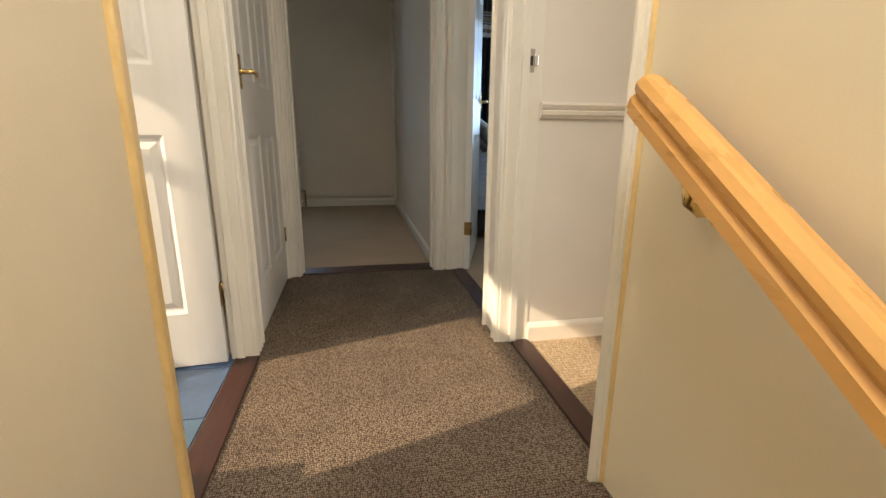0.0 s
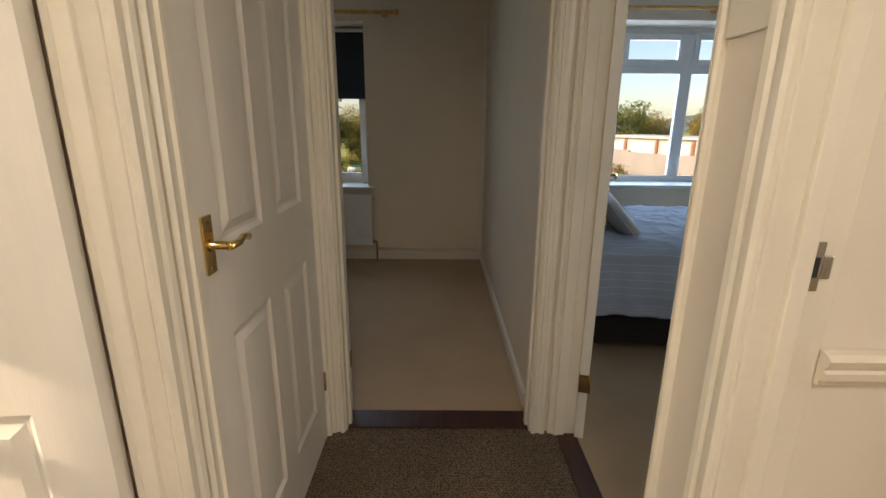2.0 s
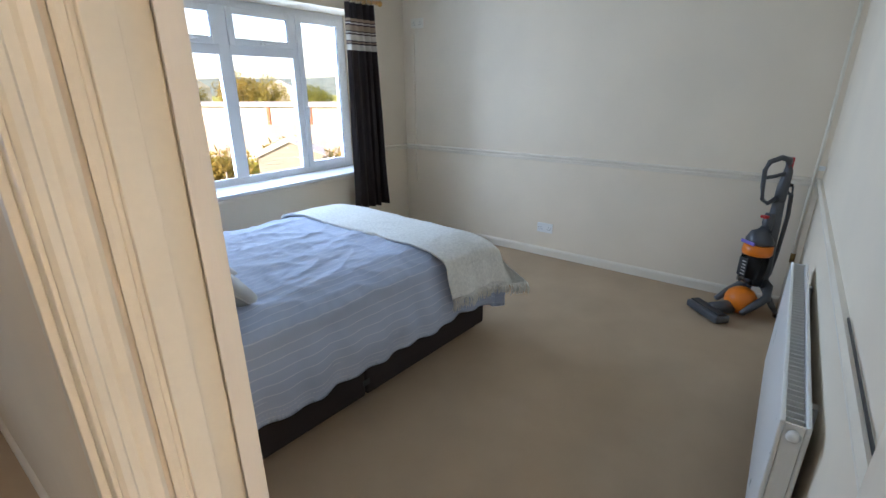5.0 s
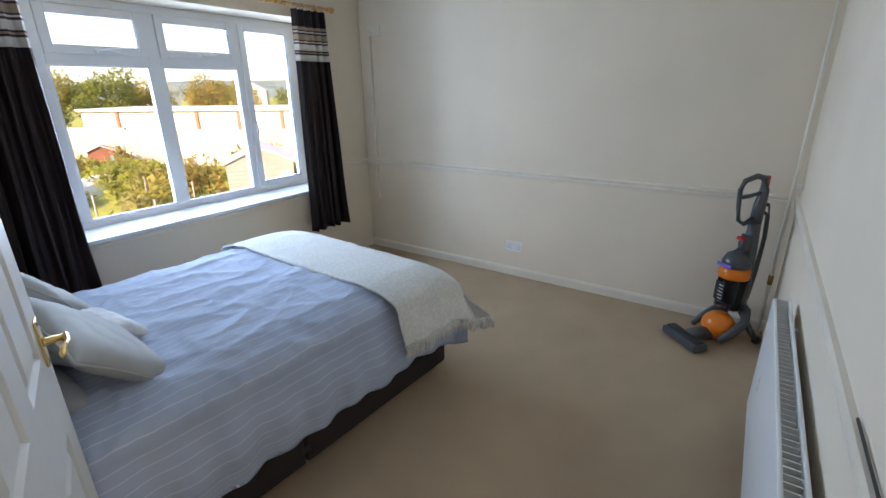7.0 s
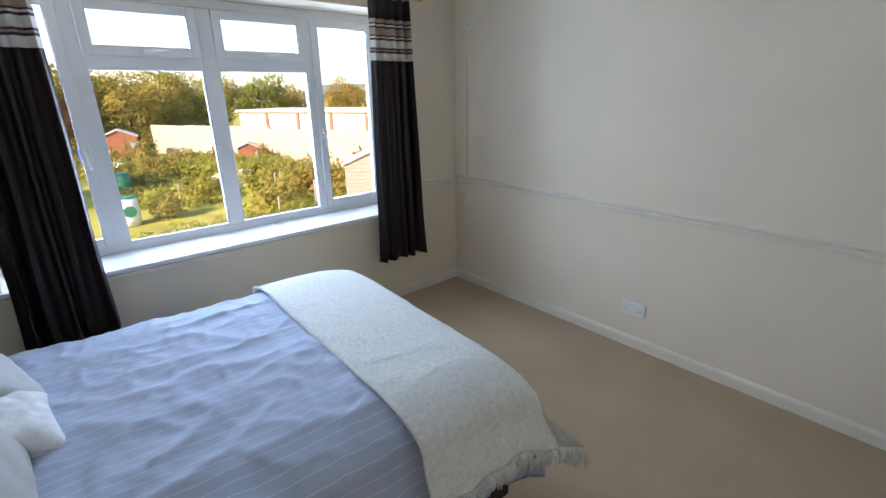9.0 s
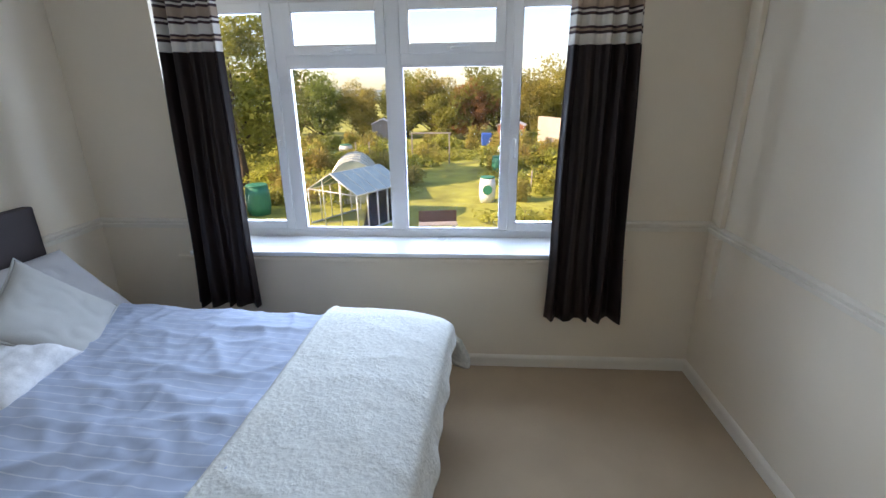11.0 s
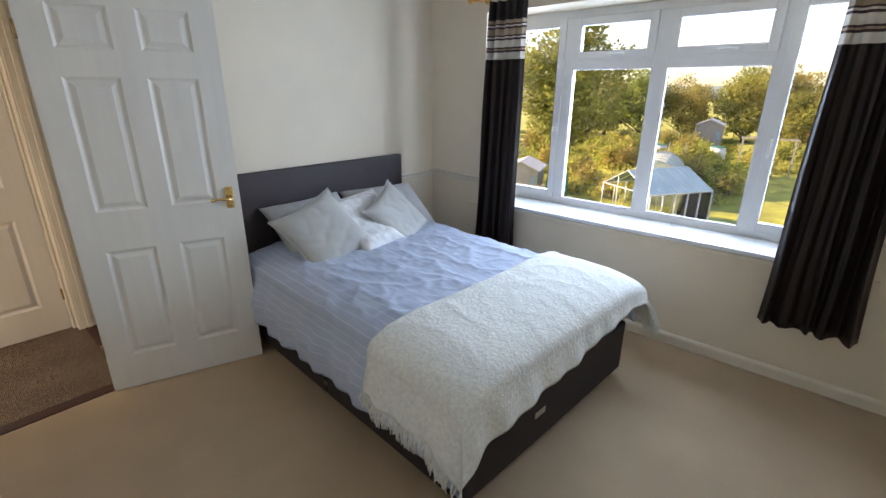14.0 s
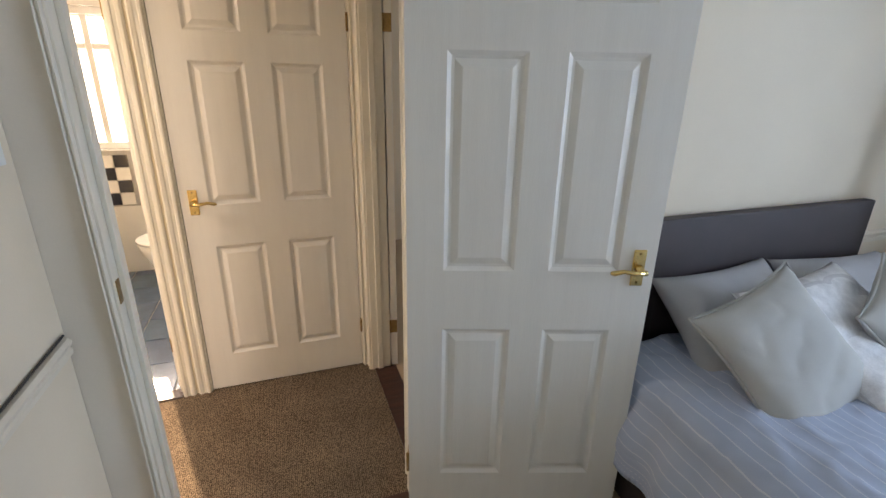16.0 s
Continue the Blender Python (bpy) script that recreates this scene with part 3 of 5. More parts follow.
door("door_back_room", "white six-panel back room door folded against the wall", 0.73, pose(-0.062, 3.305, 0, 0, 0, 172), hinge_knuckle=1)

# ---- bedroom window ----
def bar_y(y0, y1, x0, x1, z0, z1):
    return (x0, x1, y0, y1, z0, z1)


def window_frame(win, x0, x1, z0, z1, y, w=0.05, d=0.06, name="sash"):
    """A rectangle of four mitred-looking bars round a pane."""
    f = part(name, boxes((x0, x0 + w, y - d / 2, y + d / 2, z0, z1), (x1 - w, x1, y - d / 2, y + d / 2, z0, z1),
                         (x0 + w, x1 - w, y - d / 2 + 0.001, y + d / 2 - 0.001, z0, z0 + w), (x0 + w, x1 - w, y - d / 2 + 0.001, y + d / 2 - 0.001, z1 - w, z1), bevel=0.004), UPVC, win)
    p = part("pane", boxes((x0 + w - 0.008, x1 - w + 0.008, y - 0.008, y + 0.004, z0 + w - 0.008, z1 - w + 0.008)), GLASS, f)
    p.visible_shadow = False
    bead = part("seal", boxes((x0 + w - 0.003, x0 + w + 0.003, y - d / 2 + 0.006, y - 0.01, z0 + w, z1 - w), (x1 - w - 0.003, x1 - w + 0.003, y - d / 2 + 0.006, y - 0.01, z0 + w, z1 - w),
                              (x0 + w, x1 - w, y - d / 2 + 0.006, y - 0.01, z0 + w - 0.003, z0 + w + 0.003), (x0 + w, x1 - w, y - d / 2 + 0.006, y - 0.01, z1 - w - 0.003, z1 - w + 0.003)), GREYP, f)
    return f


def pull(parent, x, y, z, upright):
    if upright:
        h = part("window_handle", boxes((x - 0.012, x + 0.012, y - 0.012, y, z - 0.03, z + 0.03), bevel=0.003), PLASTW, parent)
        part("grip", tube([(x, y - 0.012, z), (x, y - 0.035, z), (x, y - 0.038, z - 0.05), (x, y - 0.034, z - 0.10)], [0.008, 0.008, 0.007, 0.006], 8), PLASTW, h, smooth=True)
    else:
        h = part("window_handle", boxes((x - 0.03, x + 0.03, y - 0.012, y, z - 0.01, z + 0.01), bevel=0.003), PLASTW, parent)
        part("grip", tube([(x, y - 0.012, z), (x, y - 0.033, z), (x + 0.05, y - 0.036, z + 0.003), (x + 0.10, y - 0.03, z + 0.004)], [0.008, 0.008, 0.007, 0.006], 8), PLASTW, h, smooth=True)


win = thing("window_1", "white uPVC four-light bedroom window with two top hung vents", "window")
win["kind"] = "structure"
Z0, Z1 = 0.71, 2.08
outer = [bar_y(GY - 0.035, GY + 0.035, a, b, c, d) for a, b, c, d in (
    (1.41, 1.46, Z0, Z1), (3.695, 3.745, Z0, Z1), (1.46, 3.695, Z0, Z0 + 0.05), (1.46, 3.695, Z1 - 0.05, Z1),
    (1.895, 1.958, Z0 + 0.05, Z1 - 0.05), (2.520, 2.598, Z0 + 0.05, Z1 - 0.05), (3.170, 3.212, Z0 + 0.05, Z1 - 0.05),
    (1.958, 2.520, 1.705, 1.765), (2.598, 3.170, 1.705, 1.765))]
part("window_frame", boxes(*outer, bevel=0.004), UPVC, win)
cl = window_frame(win, 1.458, 1.897, Z0 + 0.05, Z1 - 0.05, GY - 0.018)
cr = window_frame(win, 3.210, 3.697, Z0 + 0.05, Z1 - 0.05, GY - 0.018)
pull(cl, 1.872, GY - 0.048, 1.30, True)
pull(cr, 3.236, GY - 0.048, 1.30, True)
for a, b in ((1.960, 2.518), (2.600, 3.168)):
    v = window_frame(win, a, b, 1.763, Z1 - 0.052, GY - 0.018, 0.048)
    pull(v, (a + b) / 2, GY - 0.048, 1.785, False)
    p = part("pane", boxes((a - 0.004, b + 0.004, GY - 0.008, GY + 0.004, Z0 + 0.045, 1.708)), GLASS, win)
    p.visible_shadow = False
    part("glazing_bead", boxes((a - 0.003, a + 0.010, GY - 0.033, GY - 0.009, Z0 + 0.049, 1.706), (b - 0.010, b + 0.003, GY - 0.033, GY - 0.009, Z0 + 0.049, 1.706),
                               (a + 0.010, b - 0.010, GY - 0.033, GY - 0.009, Z0 + 0.049, Z0 + 0.062), (a + 0.010, b - 0.010, GY - 0.033, GY - 0.009, 1.694, 1.706)), UPVC, win)
struct("window_sill_bedroom", boxes((1.385, 3.77, BN - 0.025, GY - 0.036, 0.691, 0.716), bevel=0.006), UPVC, "deep glossy white window board", "window sill")
# the stub of a longer sill board showing at each side of the curtains
struct("trim_sill_ends", boxes((1.30, 3.84, BN - 0.022, BN - 0.001, 0.662, 0.688), bevel=0.005), WALL, "painted moulding under the window board", "trim")

# ---- back room window, blind and radiator ----
wb = thing("window_2", "white uPVC back room window with a dark blind", "window")
wb["kind"] = "structure"
part("window_frame", boxes(*[bar_y(GY - 0.035, GY + 0.035, *q) for q in ((-1.52, -1.47, 0.67, 2.05), (-0.385, -0.335, 0.67, 2.05), (-1.47, -0.385, 0.67, 0.72), (-1.47, -0.385, 2.0, 2.05), (-0.955, -0.89, 0.72, 2.0))], bevel=0.004), UPVC, wb)
s1 = window_frame(wb, -0.892, -0.383, 0.718, 2.002, GY - 0.018, 0.055)
s2 = window_frame(wb, -1.472, -0.953, 0.718, 2.002, GY - 0.018, 0.055)
pull(s1, -0.865, GY - 0.048, 1.28, True)
struct("window_sill_back", boxes((-1.55, -0.29, BN - 0.045, GY - 0.036, 0.661, 0.684), bevel=0.006), UPVC, "white window board in the back room", "window sill")
bl = thing("roller_blind", "navy blackout roller blind half lowered over the window", "roller blind")
part("fabric", boxes((-1.49, -0.365, GY - 0.085, GY - 0.082, 1.47, 2.03)), BLIND, bl)
part("bottom_bar", boxes((-1.49, -0.365, GY - 0.089, GY - 0.078, 1.448, 1.472), bevel=0.003), BLIND, bl)
part("roller", tube([(-1.50, GY - 0.075, 2.025), (-0.355, GY - 0.075, 2.025)], 0.02, 14), PLASTW, bl, "white roller tube", smooth=True)
part("tassel_hook", tube([(-0.325, BN - 0.006, 1.14), (-0.325, BN - 0.03, 1.14), (-0.31, BN - 0.04, 1.13)], 0.005, 8), PLASTW, solid("hook_plate", boxes((-0.337, -0.313, BN - 0.007, BN - 0.0005, 1.12, 1.16), bevel=0.002), PLASTW, "small white plastic cord hook on the wall", "hook"))


def curtain_pole(name, label, y, z, x0, x1, brackets, group=""):
    p = thing(name, label, "curtain pole", group)
    part("pole", tube([(x0, y, z), (x1, y, z)], 0.014, 14), PINE, p, smooth=True)
    for x, s in ((x0, -1), (x1, 1)):
        part("finial", tube([(x, y, z), (x + s * 0.012, y, z), (x + s * 0.02, y, z), (x + s * 0.04, y, z), (x + s * 0.06, y, z), (x + s * 0.066, y, z)], [0.018, 0.018, 0.013, 0.026, 0.018, 0.004], 14), PINE, p, smooth=True)
    for x in brackets:
        b = part("bracket", tube([(x, BN - 0.001, z), (x, BN - 0.012, z), (x, BN - 0.014, z), (x, y + 0.004, z)], [0.026, 0.026, 0.011, 0.011], 12), PINE, p, smooth=True)
        part("cup", tube([(x - 0.012, y, z - 0.002), (x + 0.012, y, z - 0.002)], 0.0185, 14), PINE, b, smooth=True)
    return p


PZ = 2.155
curtain_pole("curtain_pole", "varnished pine curtain pole over the bedroom window", 5.59, PZ, 1.37, 3.80, (1.42, 2.56, 3.735))
curtain_pole("curtain_pole", "varnished pine curtain pole over the back room window", 5.59, 2.10, -1.7, -0.09, (-1.65, -0.15))


def curtain(name, label, top, bottom, z0, folds, phase, y=5.585):
    """A pleated drape on rings: x ranges at top and hem, cloth cut into the bands it is woven in."""
    c = thing(name, label, "curtain", "pair of bedroom curtains")
    ztop = PZ - 0.03
    n = 120

    def at(u, z):
        k = (ztop - z) / (ztop - z0)
        lo, hi = top[0] + (bottom[0] - top[0]) * k, top[1] + (bottom[1] - top[1]) * k
        a = 2 * math.pi * folds * u + phase + 0.5 * math.sin(3 * k + 7 * u)
        amp = 0.024 + 0.008 * k + 0.01 * math.sin(5 * u + 2 * phase)
        wob = 0.006 * math.sin(9 * k + 11 * u) * k
        return Vector((lo + (hi - lo) * u + 0.012 * math.sin(a * 0.5) * k + wob, y + amp * math.sin(a) * (1 + 0.25 * math.sin(2.1 * a)) - 0.012 * k, z))

    def sheet(nm, za, zb, m, lab=""):
        bm = bmesh.new()
        rows_ = max(2, int((za - zb) / 0.05) + 1)
        grid = []
        for j in range(rows_):
            z = za + (zb - za) * j / (rows_ - 1)
            grid.append([at(i / n, z) + Vector((0, 0, 0.003 * math.sin(2 * math.pi * folds * i / n + phase) if (j == rows_ - 1 and zb == z0) else 0)) for i in range(n + 1)])
        fr = [[bm.verts.new(v) for v in r] for r in grid]
        bk = [[bm.verts.new(v + Vector((0, 0.0025, 0))) for v in r] for r in grid]
        for j in range(rows_ - 1):
            for i in range(n):
                bm.faces.new((fr[j][i], fr[j][i + 1], fr[j + 1][i + 1], fr[j + 1][i])).smooth = True
                bm.faces.new((bk[j][i], bk[j + 1][i], bk[j + 1][i + 1], bk[j][i + 1])).smooth = True
        for i in range(n):
            bm.faces.new((fr[-1][i], fr[-1][i + 1], bk[-1][i + 1], bk[-1][i]))
        part(nm, bm, m, c, lab)

    sheet("heading", ztop, 2.005, CURTAIN)
    z = 2.005
    for h, m in ((0.022, CUR_TAN), (0.010, CUR_DARK), (0.010, CUR_CREAM), (0.012, CUR_DARK), (0.040, CUR_TAN), (0.009, CUR_DARK), (0.010, CUR_CREAM), (0.012, CUR_DARK), (0.045, CUR_CREAM), (0.010, CUR_DARK), (0.010, CUR_TAN), (0.012, CUR_DARK), (0.045, CUR_CREAM)):
        sheet("band", z, z - h, m, "woven band in tan, cream or maroon")
        z -= h
    sheet("drape", z, z0, CURTAIN, "dark brown satin drape")
    for k in range(folds):
        u = (k + 0.5) / folds
        p = at(u, ztop)
        ring = bmesh.new()
        pts = [(p.x, 5.59 + 0.022 * math.cos(t), PZ + 0.022 * math.sin(t) - 0.006) for t in (2 * math.pi * i / 16 for i in range(17))]
        tube(pts, 0.0035, 6, ring)
        part("ring", ring, CHROME, c, smooth=True)
    return c


curtain("curtain", "dark brown curtain with a cream striped top, hanging beside the headboard", (1.485, 1.80), (1.42, 1.80), 0.42, 5, 0.4)
curtain("curtain", "dark brown curtain with striped top, ending above the floor", (3.44, 3.755), (3.39, 3.83), 0.37, 5, 1.7)


# ---- bed ----
X0, X1, Y0, Y1 = 0.965, 2.825, 3.90, 5.24
SKEW = Matrix.Translation((0.955, 4.57, 0)) @ pose(0, 0, 0, 0, 0, -3.5) @ Matrix.Translation((-0.955, -4.57, 0))   # the bed stands a little askew
bed = thing("divan_bed", "dark brown suede divan bed with a tall plain headboard", "bed", m=SKEW)
xm = 1.86
part("base", boxes((X0, xm - 0.003, Y0, Y1, 0.045, 0.345), bevel=0.012), DIVAN, bed)
part("base", boxes((xm + 0.003, X1, Y0, Y1, 0.045, 0.345), bevel=0.012), DIVAN, bed)
for x in (X0 + 0.12, xm - 0.1, xm + 0.1, X1 - 0.05):
    for y in (Y0 + 0.06, Y1 - 0.06):
        part("castor", tube([(x - 0.012, y, 0.022), (x + 0.012, y, 0.022)], 0.021, 12), BLACK, bed, smooth=True)
for z in (0.205,):
    part("fabric_tab", boxes((xm - 0.02, xm + 0.02, Y0 - 0.004, Y0 - 0.0005, z - 0.10, z - 0.07)), BLACK, bed)
rg = part("base_plaque", boxes((X1 + 0.0005, X1 + 0.004, 4.36, 4.44, 0.19, 0.222), bevel=0.001), CHROME, bed, "small metal plaque")
part("mattress", boxes((X0, X1 - 0.01, Y0 + 0.01, Y1 - 0.01, 0.346, 0.565), bevel=0.04, seg=3), MATTRESS, bed)
part("headboard", boxes((BW + 0.012, BW + 0.062, 3.92, 5.25, 0.30, 1.075), bevel=0.006), HEADB, bed, "charcoal leatherette headboard").matrix_basis = SKEW.inverted()
for y in (4.15, 5.0):
    part("strut", boxes((BW + 0.032, BW + 0.06, y - 0.03, y + 0.03, 0.0, 0.32), bevel=0.003), DARKWOOD, bed)


def cloth(x0, x1, ys, yn, top, off, drop_s, drop_n, drop_x, wrinkle, nx, ny, seed, hem=0.012, skew=0.0, soft=0.15, flare=0.3, taper=0.0, round_=0.055):
    """A cover laid over the mattress that hangs down its sides and foot. Returns the points and the lengths along it."""
    fx, fs, fn = X1 - 0.02 + off, Y0 - 0.005 - off, Y1 + 0.005 + off
    s0, s1 = fs - drop_s, fn + drop_n
    grid = []
    for i in range(nx + 1):
        row = []
        for j in range(ny + 1):
            v = s0 + (s1 - s0) * j / ny
            u = x0 + (x1 - taper * (j / ny) ** 0.8 - x0) * i / nx + skew * (1 - j / ny) * (1 - i / nx)
            ds, dx = max(0.0, fs - v, v - fn), max(0.0, u - fx)
            sgn = -1 if v < fs else 1
            y = min(max(v, fs), fn)
            x = min(u, fx)
            # rounding towards the edges of the mattress
            edge_y = min(v - fs, fn - v) if ds == 0 else 0
            edge_x = fx - u if dx == 0 else 0
            ry = max(0.0, 1 - max(edge_y, 0) / soft) if ds == 0 else 1
            rx = max(0.0, 1 - max(edge_x, 0) / soft) if dx == 0 else 1
            z = top - round_ * (1 - math.sqrt(max(0.0, 1 - min(1, ry) ** 2))) - round_ * (1 - math.sqrt(max(0.0, 1 - min(1, rx) ** 2)))
            if ds or dx:
                z -= max(ds, dx) + 0.25 * min(ds, dx)
                fold = math.sin(16 * (u if ds > dx else v) + seed) * 0.010 + 0.010 * math.sin(37 * (u if ds > dx else v) + 2 * seed)
                fall = min(1.0, max(ds, dx) / 0.2)
                both = min(ds, dx)
                belly = 0.012 + 0.045 * math.sin(min(1.0, max(ds, dx) / 0.22) * 2.2)
                y += sgn * ((belly + fold) * fall * (1 if ds else 0) + flare * both)
                x += (belly + fold) * fall * (1 if dx else 0) + flare * both
                z += 0.25 * both
            p = Vector((x * 3.0 - y * 0.8, y * 3.6 + x * 1.2, seed))
            w = noise.noise(p) * 0.6 + noise.noise(p * 2.7) * 0.35 + noise.noise(p * 6.0) * 0.16
            ridge = 0.75 * (1 - abs(noise.noise(Vector((x * 2.4 + y * 1.9, y * 4.4 - x * 2.2, seed + 9))))) ** 7
            ridge += 0.55 * (1 - abs(noise.noise(Vector((x * 5.2 - y * 3.4, y * 5.6 + x * 3.8, seed + 4))))) ** 8
            ridge += 0.22 * (1 - abs(noise.noise(Vector((x * 11 + y * 6, y * 13 - x * 5, seed + 2))))) ** 6
            z += wrinkle * 0.7 * w + wrinkle * 0.75 * ridge * (1 if not (ds or dx) else 0.3)
            if j in (0, ny) or i in (0, nx):
                z += hem * 0.5 * math.sin(11 * u + 5 * v)
            row.append((Vector((x, y, z)), u, v))
        grid.append(row)
    return grid


def cloth_mesh(grid, thick=0.006):
    bm = bmesh.new()
    uvl = bm.loops.layers.uv.new("UVMap")
    top = [[bm.verts.new(p[0]) for p in r] for r in grid]
    low = [[bm.verts.new(p[0] - Vector((0, 0, thick))) for p in r] for r in grid]
    nx, ny = len(grid) - 1, len(grid[0]) - 1

    def quad(vs, ids):
        f = bm.faces.new(vs)
        f.smooth = True
        for lp, (i, j) in zip(f.loops, ids):
            lp[uvl].uv = (grid[i][j][2], grid[i][j][1])

    for i in range(nx):
        for j in range(ny):
            ids = ((i, j), (i + 1, j), (i + 1, j + 1), (i, j + 1))
            quad([top[a][b] for a, b in ids], ids)
            quad([low[a][b] for a, b in ids[::-1]], ids[::-1])
    rim = [(i, 0) for i in range(nx)] + [(nx, j) for j in range(ny)] + [(i, ny) for i in range(nx, 0, -1)] + [(0, j) for j in range(ny, 0, -1)]
    for (a, b), (c, d) in zip(rim, rim[1:] + rim[:1]):
        quad([top[a][b], low[a][b], low[c][d], top[c][d]], ((a, b), (a, b), (c, d), (c, d)))
    return bm


TOP = 0.632
g = cloth(1.02, X1 + 0.12, Y0, Y1, TOP, 0.018, 0.285, 0.12, 0.22, 0.017, 150, 160, 3.0, flare=0.2, hem=0.004, taper=0.09, soft=0.30, round_=0.085)
duvet = solid("duvet", cloth_mesh(g, 0.02), DUVET, "grey duvet with fine pale stripes, rumpled over the bed", "duvet", smooth=True)
duvet.matrix_basis = SKEW
g = cloth(2.32, X1 + 0.235, Y0, Y1, TOP + 0.018, 0.078, 0.165, 0.22, 0.20, 0.006, 60, 150, 5.0, skew=0.05, flare=0.35, taper=0.13, soft=0.30, round_=0.085)
throw = solid("throw_blanket", cloth_mesh(g, 0.012), THROW, "cream nubbly wool throw with tassels over the bed foot", "blanket", smooth=True)
throw.matrix_basis = SKEW
rnd = random.Random(4)
fringe = bmesh.new()
for i in range(0, 61):
    for q in range(3):
        k = min(59.999, i + q / 3)
        a, b = g[int(k)][0][0], g[min(60, int(k) + 1)][0][0]
        p = a.lerp(b, k - int(k))
        L = 0.05 + rnd.random() * 0.03
        dx = rnd.uniform(-0.014, 0.014)
        tube([p + Vector((0, -0.002, -0.004)), p + Vector((dx * 0.6, -0.010 - rnd.random() * 0.008, -L * 0.5)), p + Vector((dx, -0.004 - rnd.random() * 0.012, -L))], [0.0036, 0.003, 0.0022], 5, fringe)
part("fringe", fringe, THROW, throw, "twisted cream tassels", smooth=True)


def cushion(name, label, w, h, d, m, material, category, seed, group="", welt=0.0):
    """A filled pad: flat in x and y, plump in z, its corners drawn out and its faces creased."""
    n = 34
    bm = bmesh.new()
    sides = []
    for s in (1, -1):
        rowz = []
        for i in range(n + 1):
            row = []
            for j in range(n + 1):
                a, b = 2 * i / n - 1, 2 * j / n - 1
                pull_ = 1 - 0.11 * (1 - abs(b) ** 2) * (abs(a) ** 3)
                pull2 = 1 - 0.11 * (1 - abs(a) ** 2) * (abs(b) ** 3)
                full = max(0.0, (1 - a ** 4) * (1 - b ** 4)) ** 0.7
                cr = 0.05 * noise.noise(Vector((a * 2.2, b * 2.2, seed + s))) + 0.025 * noise.noise(Vector((a * 5, b * 6, seed * 2 + s)))
                crease = 0.11 * (1 - abs(noise.noise(Vector((a * 1.7 + b, b * 1.9 - a, seed + 5 * s))))) ** 7
                row.append(Vector((w / 2 * a * pull_, h / 2 * b * pull2, s * d / 2 * full * (1 + cr - crease) + 0.02 * d * s)))
            rowz.append([bm.verts.new(v) for v in row])
        sides.append(rowz)
    for s, vs in zip((1, -1), sides):
        for i in range(n):
            for j in range(n):
                q = (vs[i][j], vs[i + 1][j], vs[i + 1][j + 1], vs[i][j + 1])
                bm.faces.new(q if s > 0 else q[::-1])
    bmesh.ops.remove_doubles(bm, verts=bm.verts[:], dist=0.006 * d / 0.12)
    ob = solid(name, bm, material, label, category, group, smooth=True)
    ob.matrix_basis = m
    if welt:
        side = [2 * k / 16 - 1 for k in range(16)]
        loop = [(a, -1) for a in side] + [(1, a) for a in side] + [(-a, 1) for a in side] + [(-1, -a) for a in side] + [(-1, -1)]
        part("piping", tube([(w / 2 * a * (1 - 0.11 * (1 - b * b) * abs(a) ** 3), h / 2 * b * (1 - 0.11 * (1 - a * a) * abs(b) ** 3), 0) for a, b in loop], welt, 6), material, ob, smooth=True)
    return ob


def lean(x, y, z, tilt, turn, spin=0):
    """A pad that leans back against the headboard: tilt from lying flat, turned about the vertical, spun in its plane."""
    return Matrix.Translation((x, y, z)) @ pose(0, 0, 0, 0, 0, turn) @ pose(0, 0, 0, 0, tilt, 0) @ pose(0, 0, 0, 0, 0, spin)


cushion("pillow", "grey cotton pillow leaning against the headboard", 0.44, 0.60, 0.15, lean(1.10, 4.33, 0.72, 44, 0, 2), PILLOW, "pillow", 1.0, "pillows")
cushion("pillow", "grey cotton pillow behind the small cushion", 0.46, 0.66, 0.17, lean(1.15, 4.93, 0.72, 40, 0, -3), PILLOW, "pillow", 2.0, "pillows")
cushion("pillow", "white printed pillow between the cushions", 0.44, 0.62, 0.16, lean(1.27, 4.55, 0.735, 38, 3, 4), PRINTED, "pillow", 3.0, "pillows")
cushion("cushion", "large silver-grey square cushion propped on the pillows", 0.46, 0.46, 0.105, lean(1.345, 4.225, 0.745, 48, -10, 22), CUSHION, "cushion", 4.0, "cushions", 0.005)
cushion("cushion", "silver-grey square cushion propped on the printed pillow", 0.41, 0.41, 0.10, lean(1.38, 4.78, 0.745, 52, 8, 24), CUSHION, "cushion", 6.0, "cushions", 0.005)
cushion("cushion", "white printed cushion lying low between the others", 0.31, 0.36, 0.11, lean(1.41, 4.52, 0.685, 22, 0, 8), PRINTED, "cushion", 7.0, "cushions")


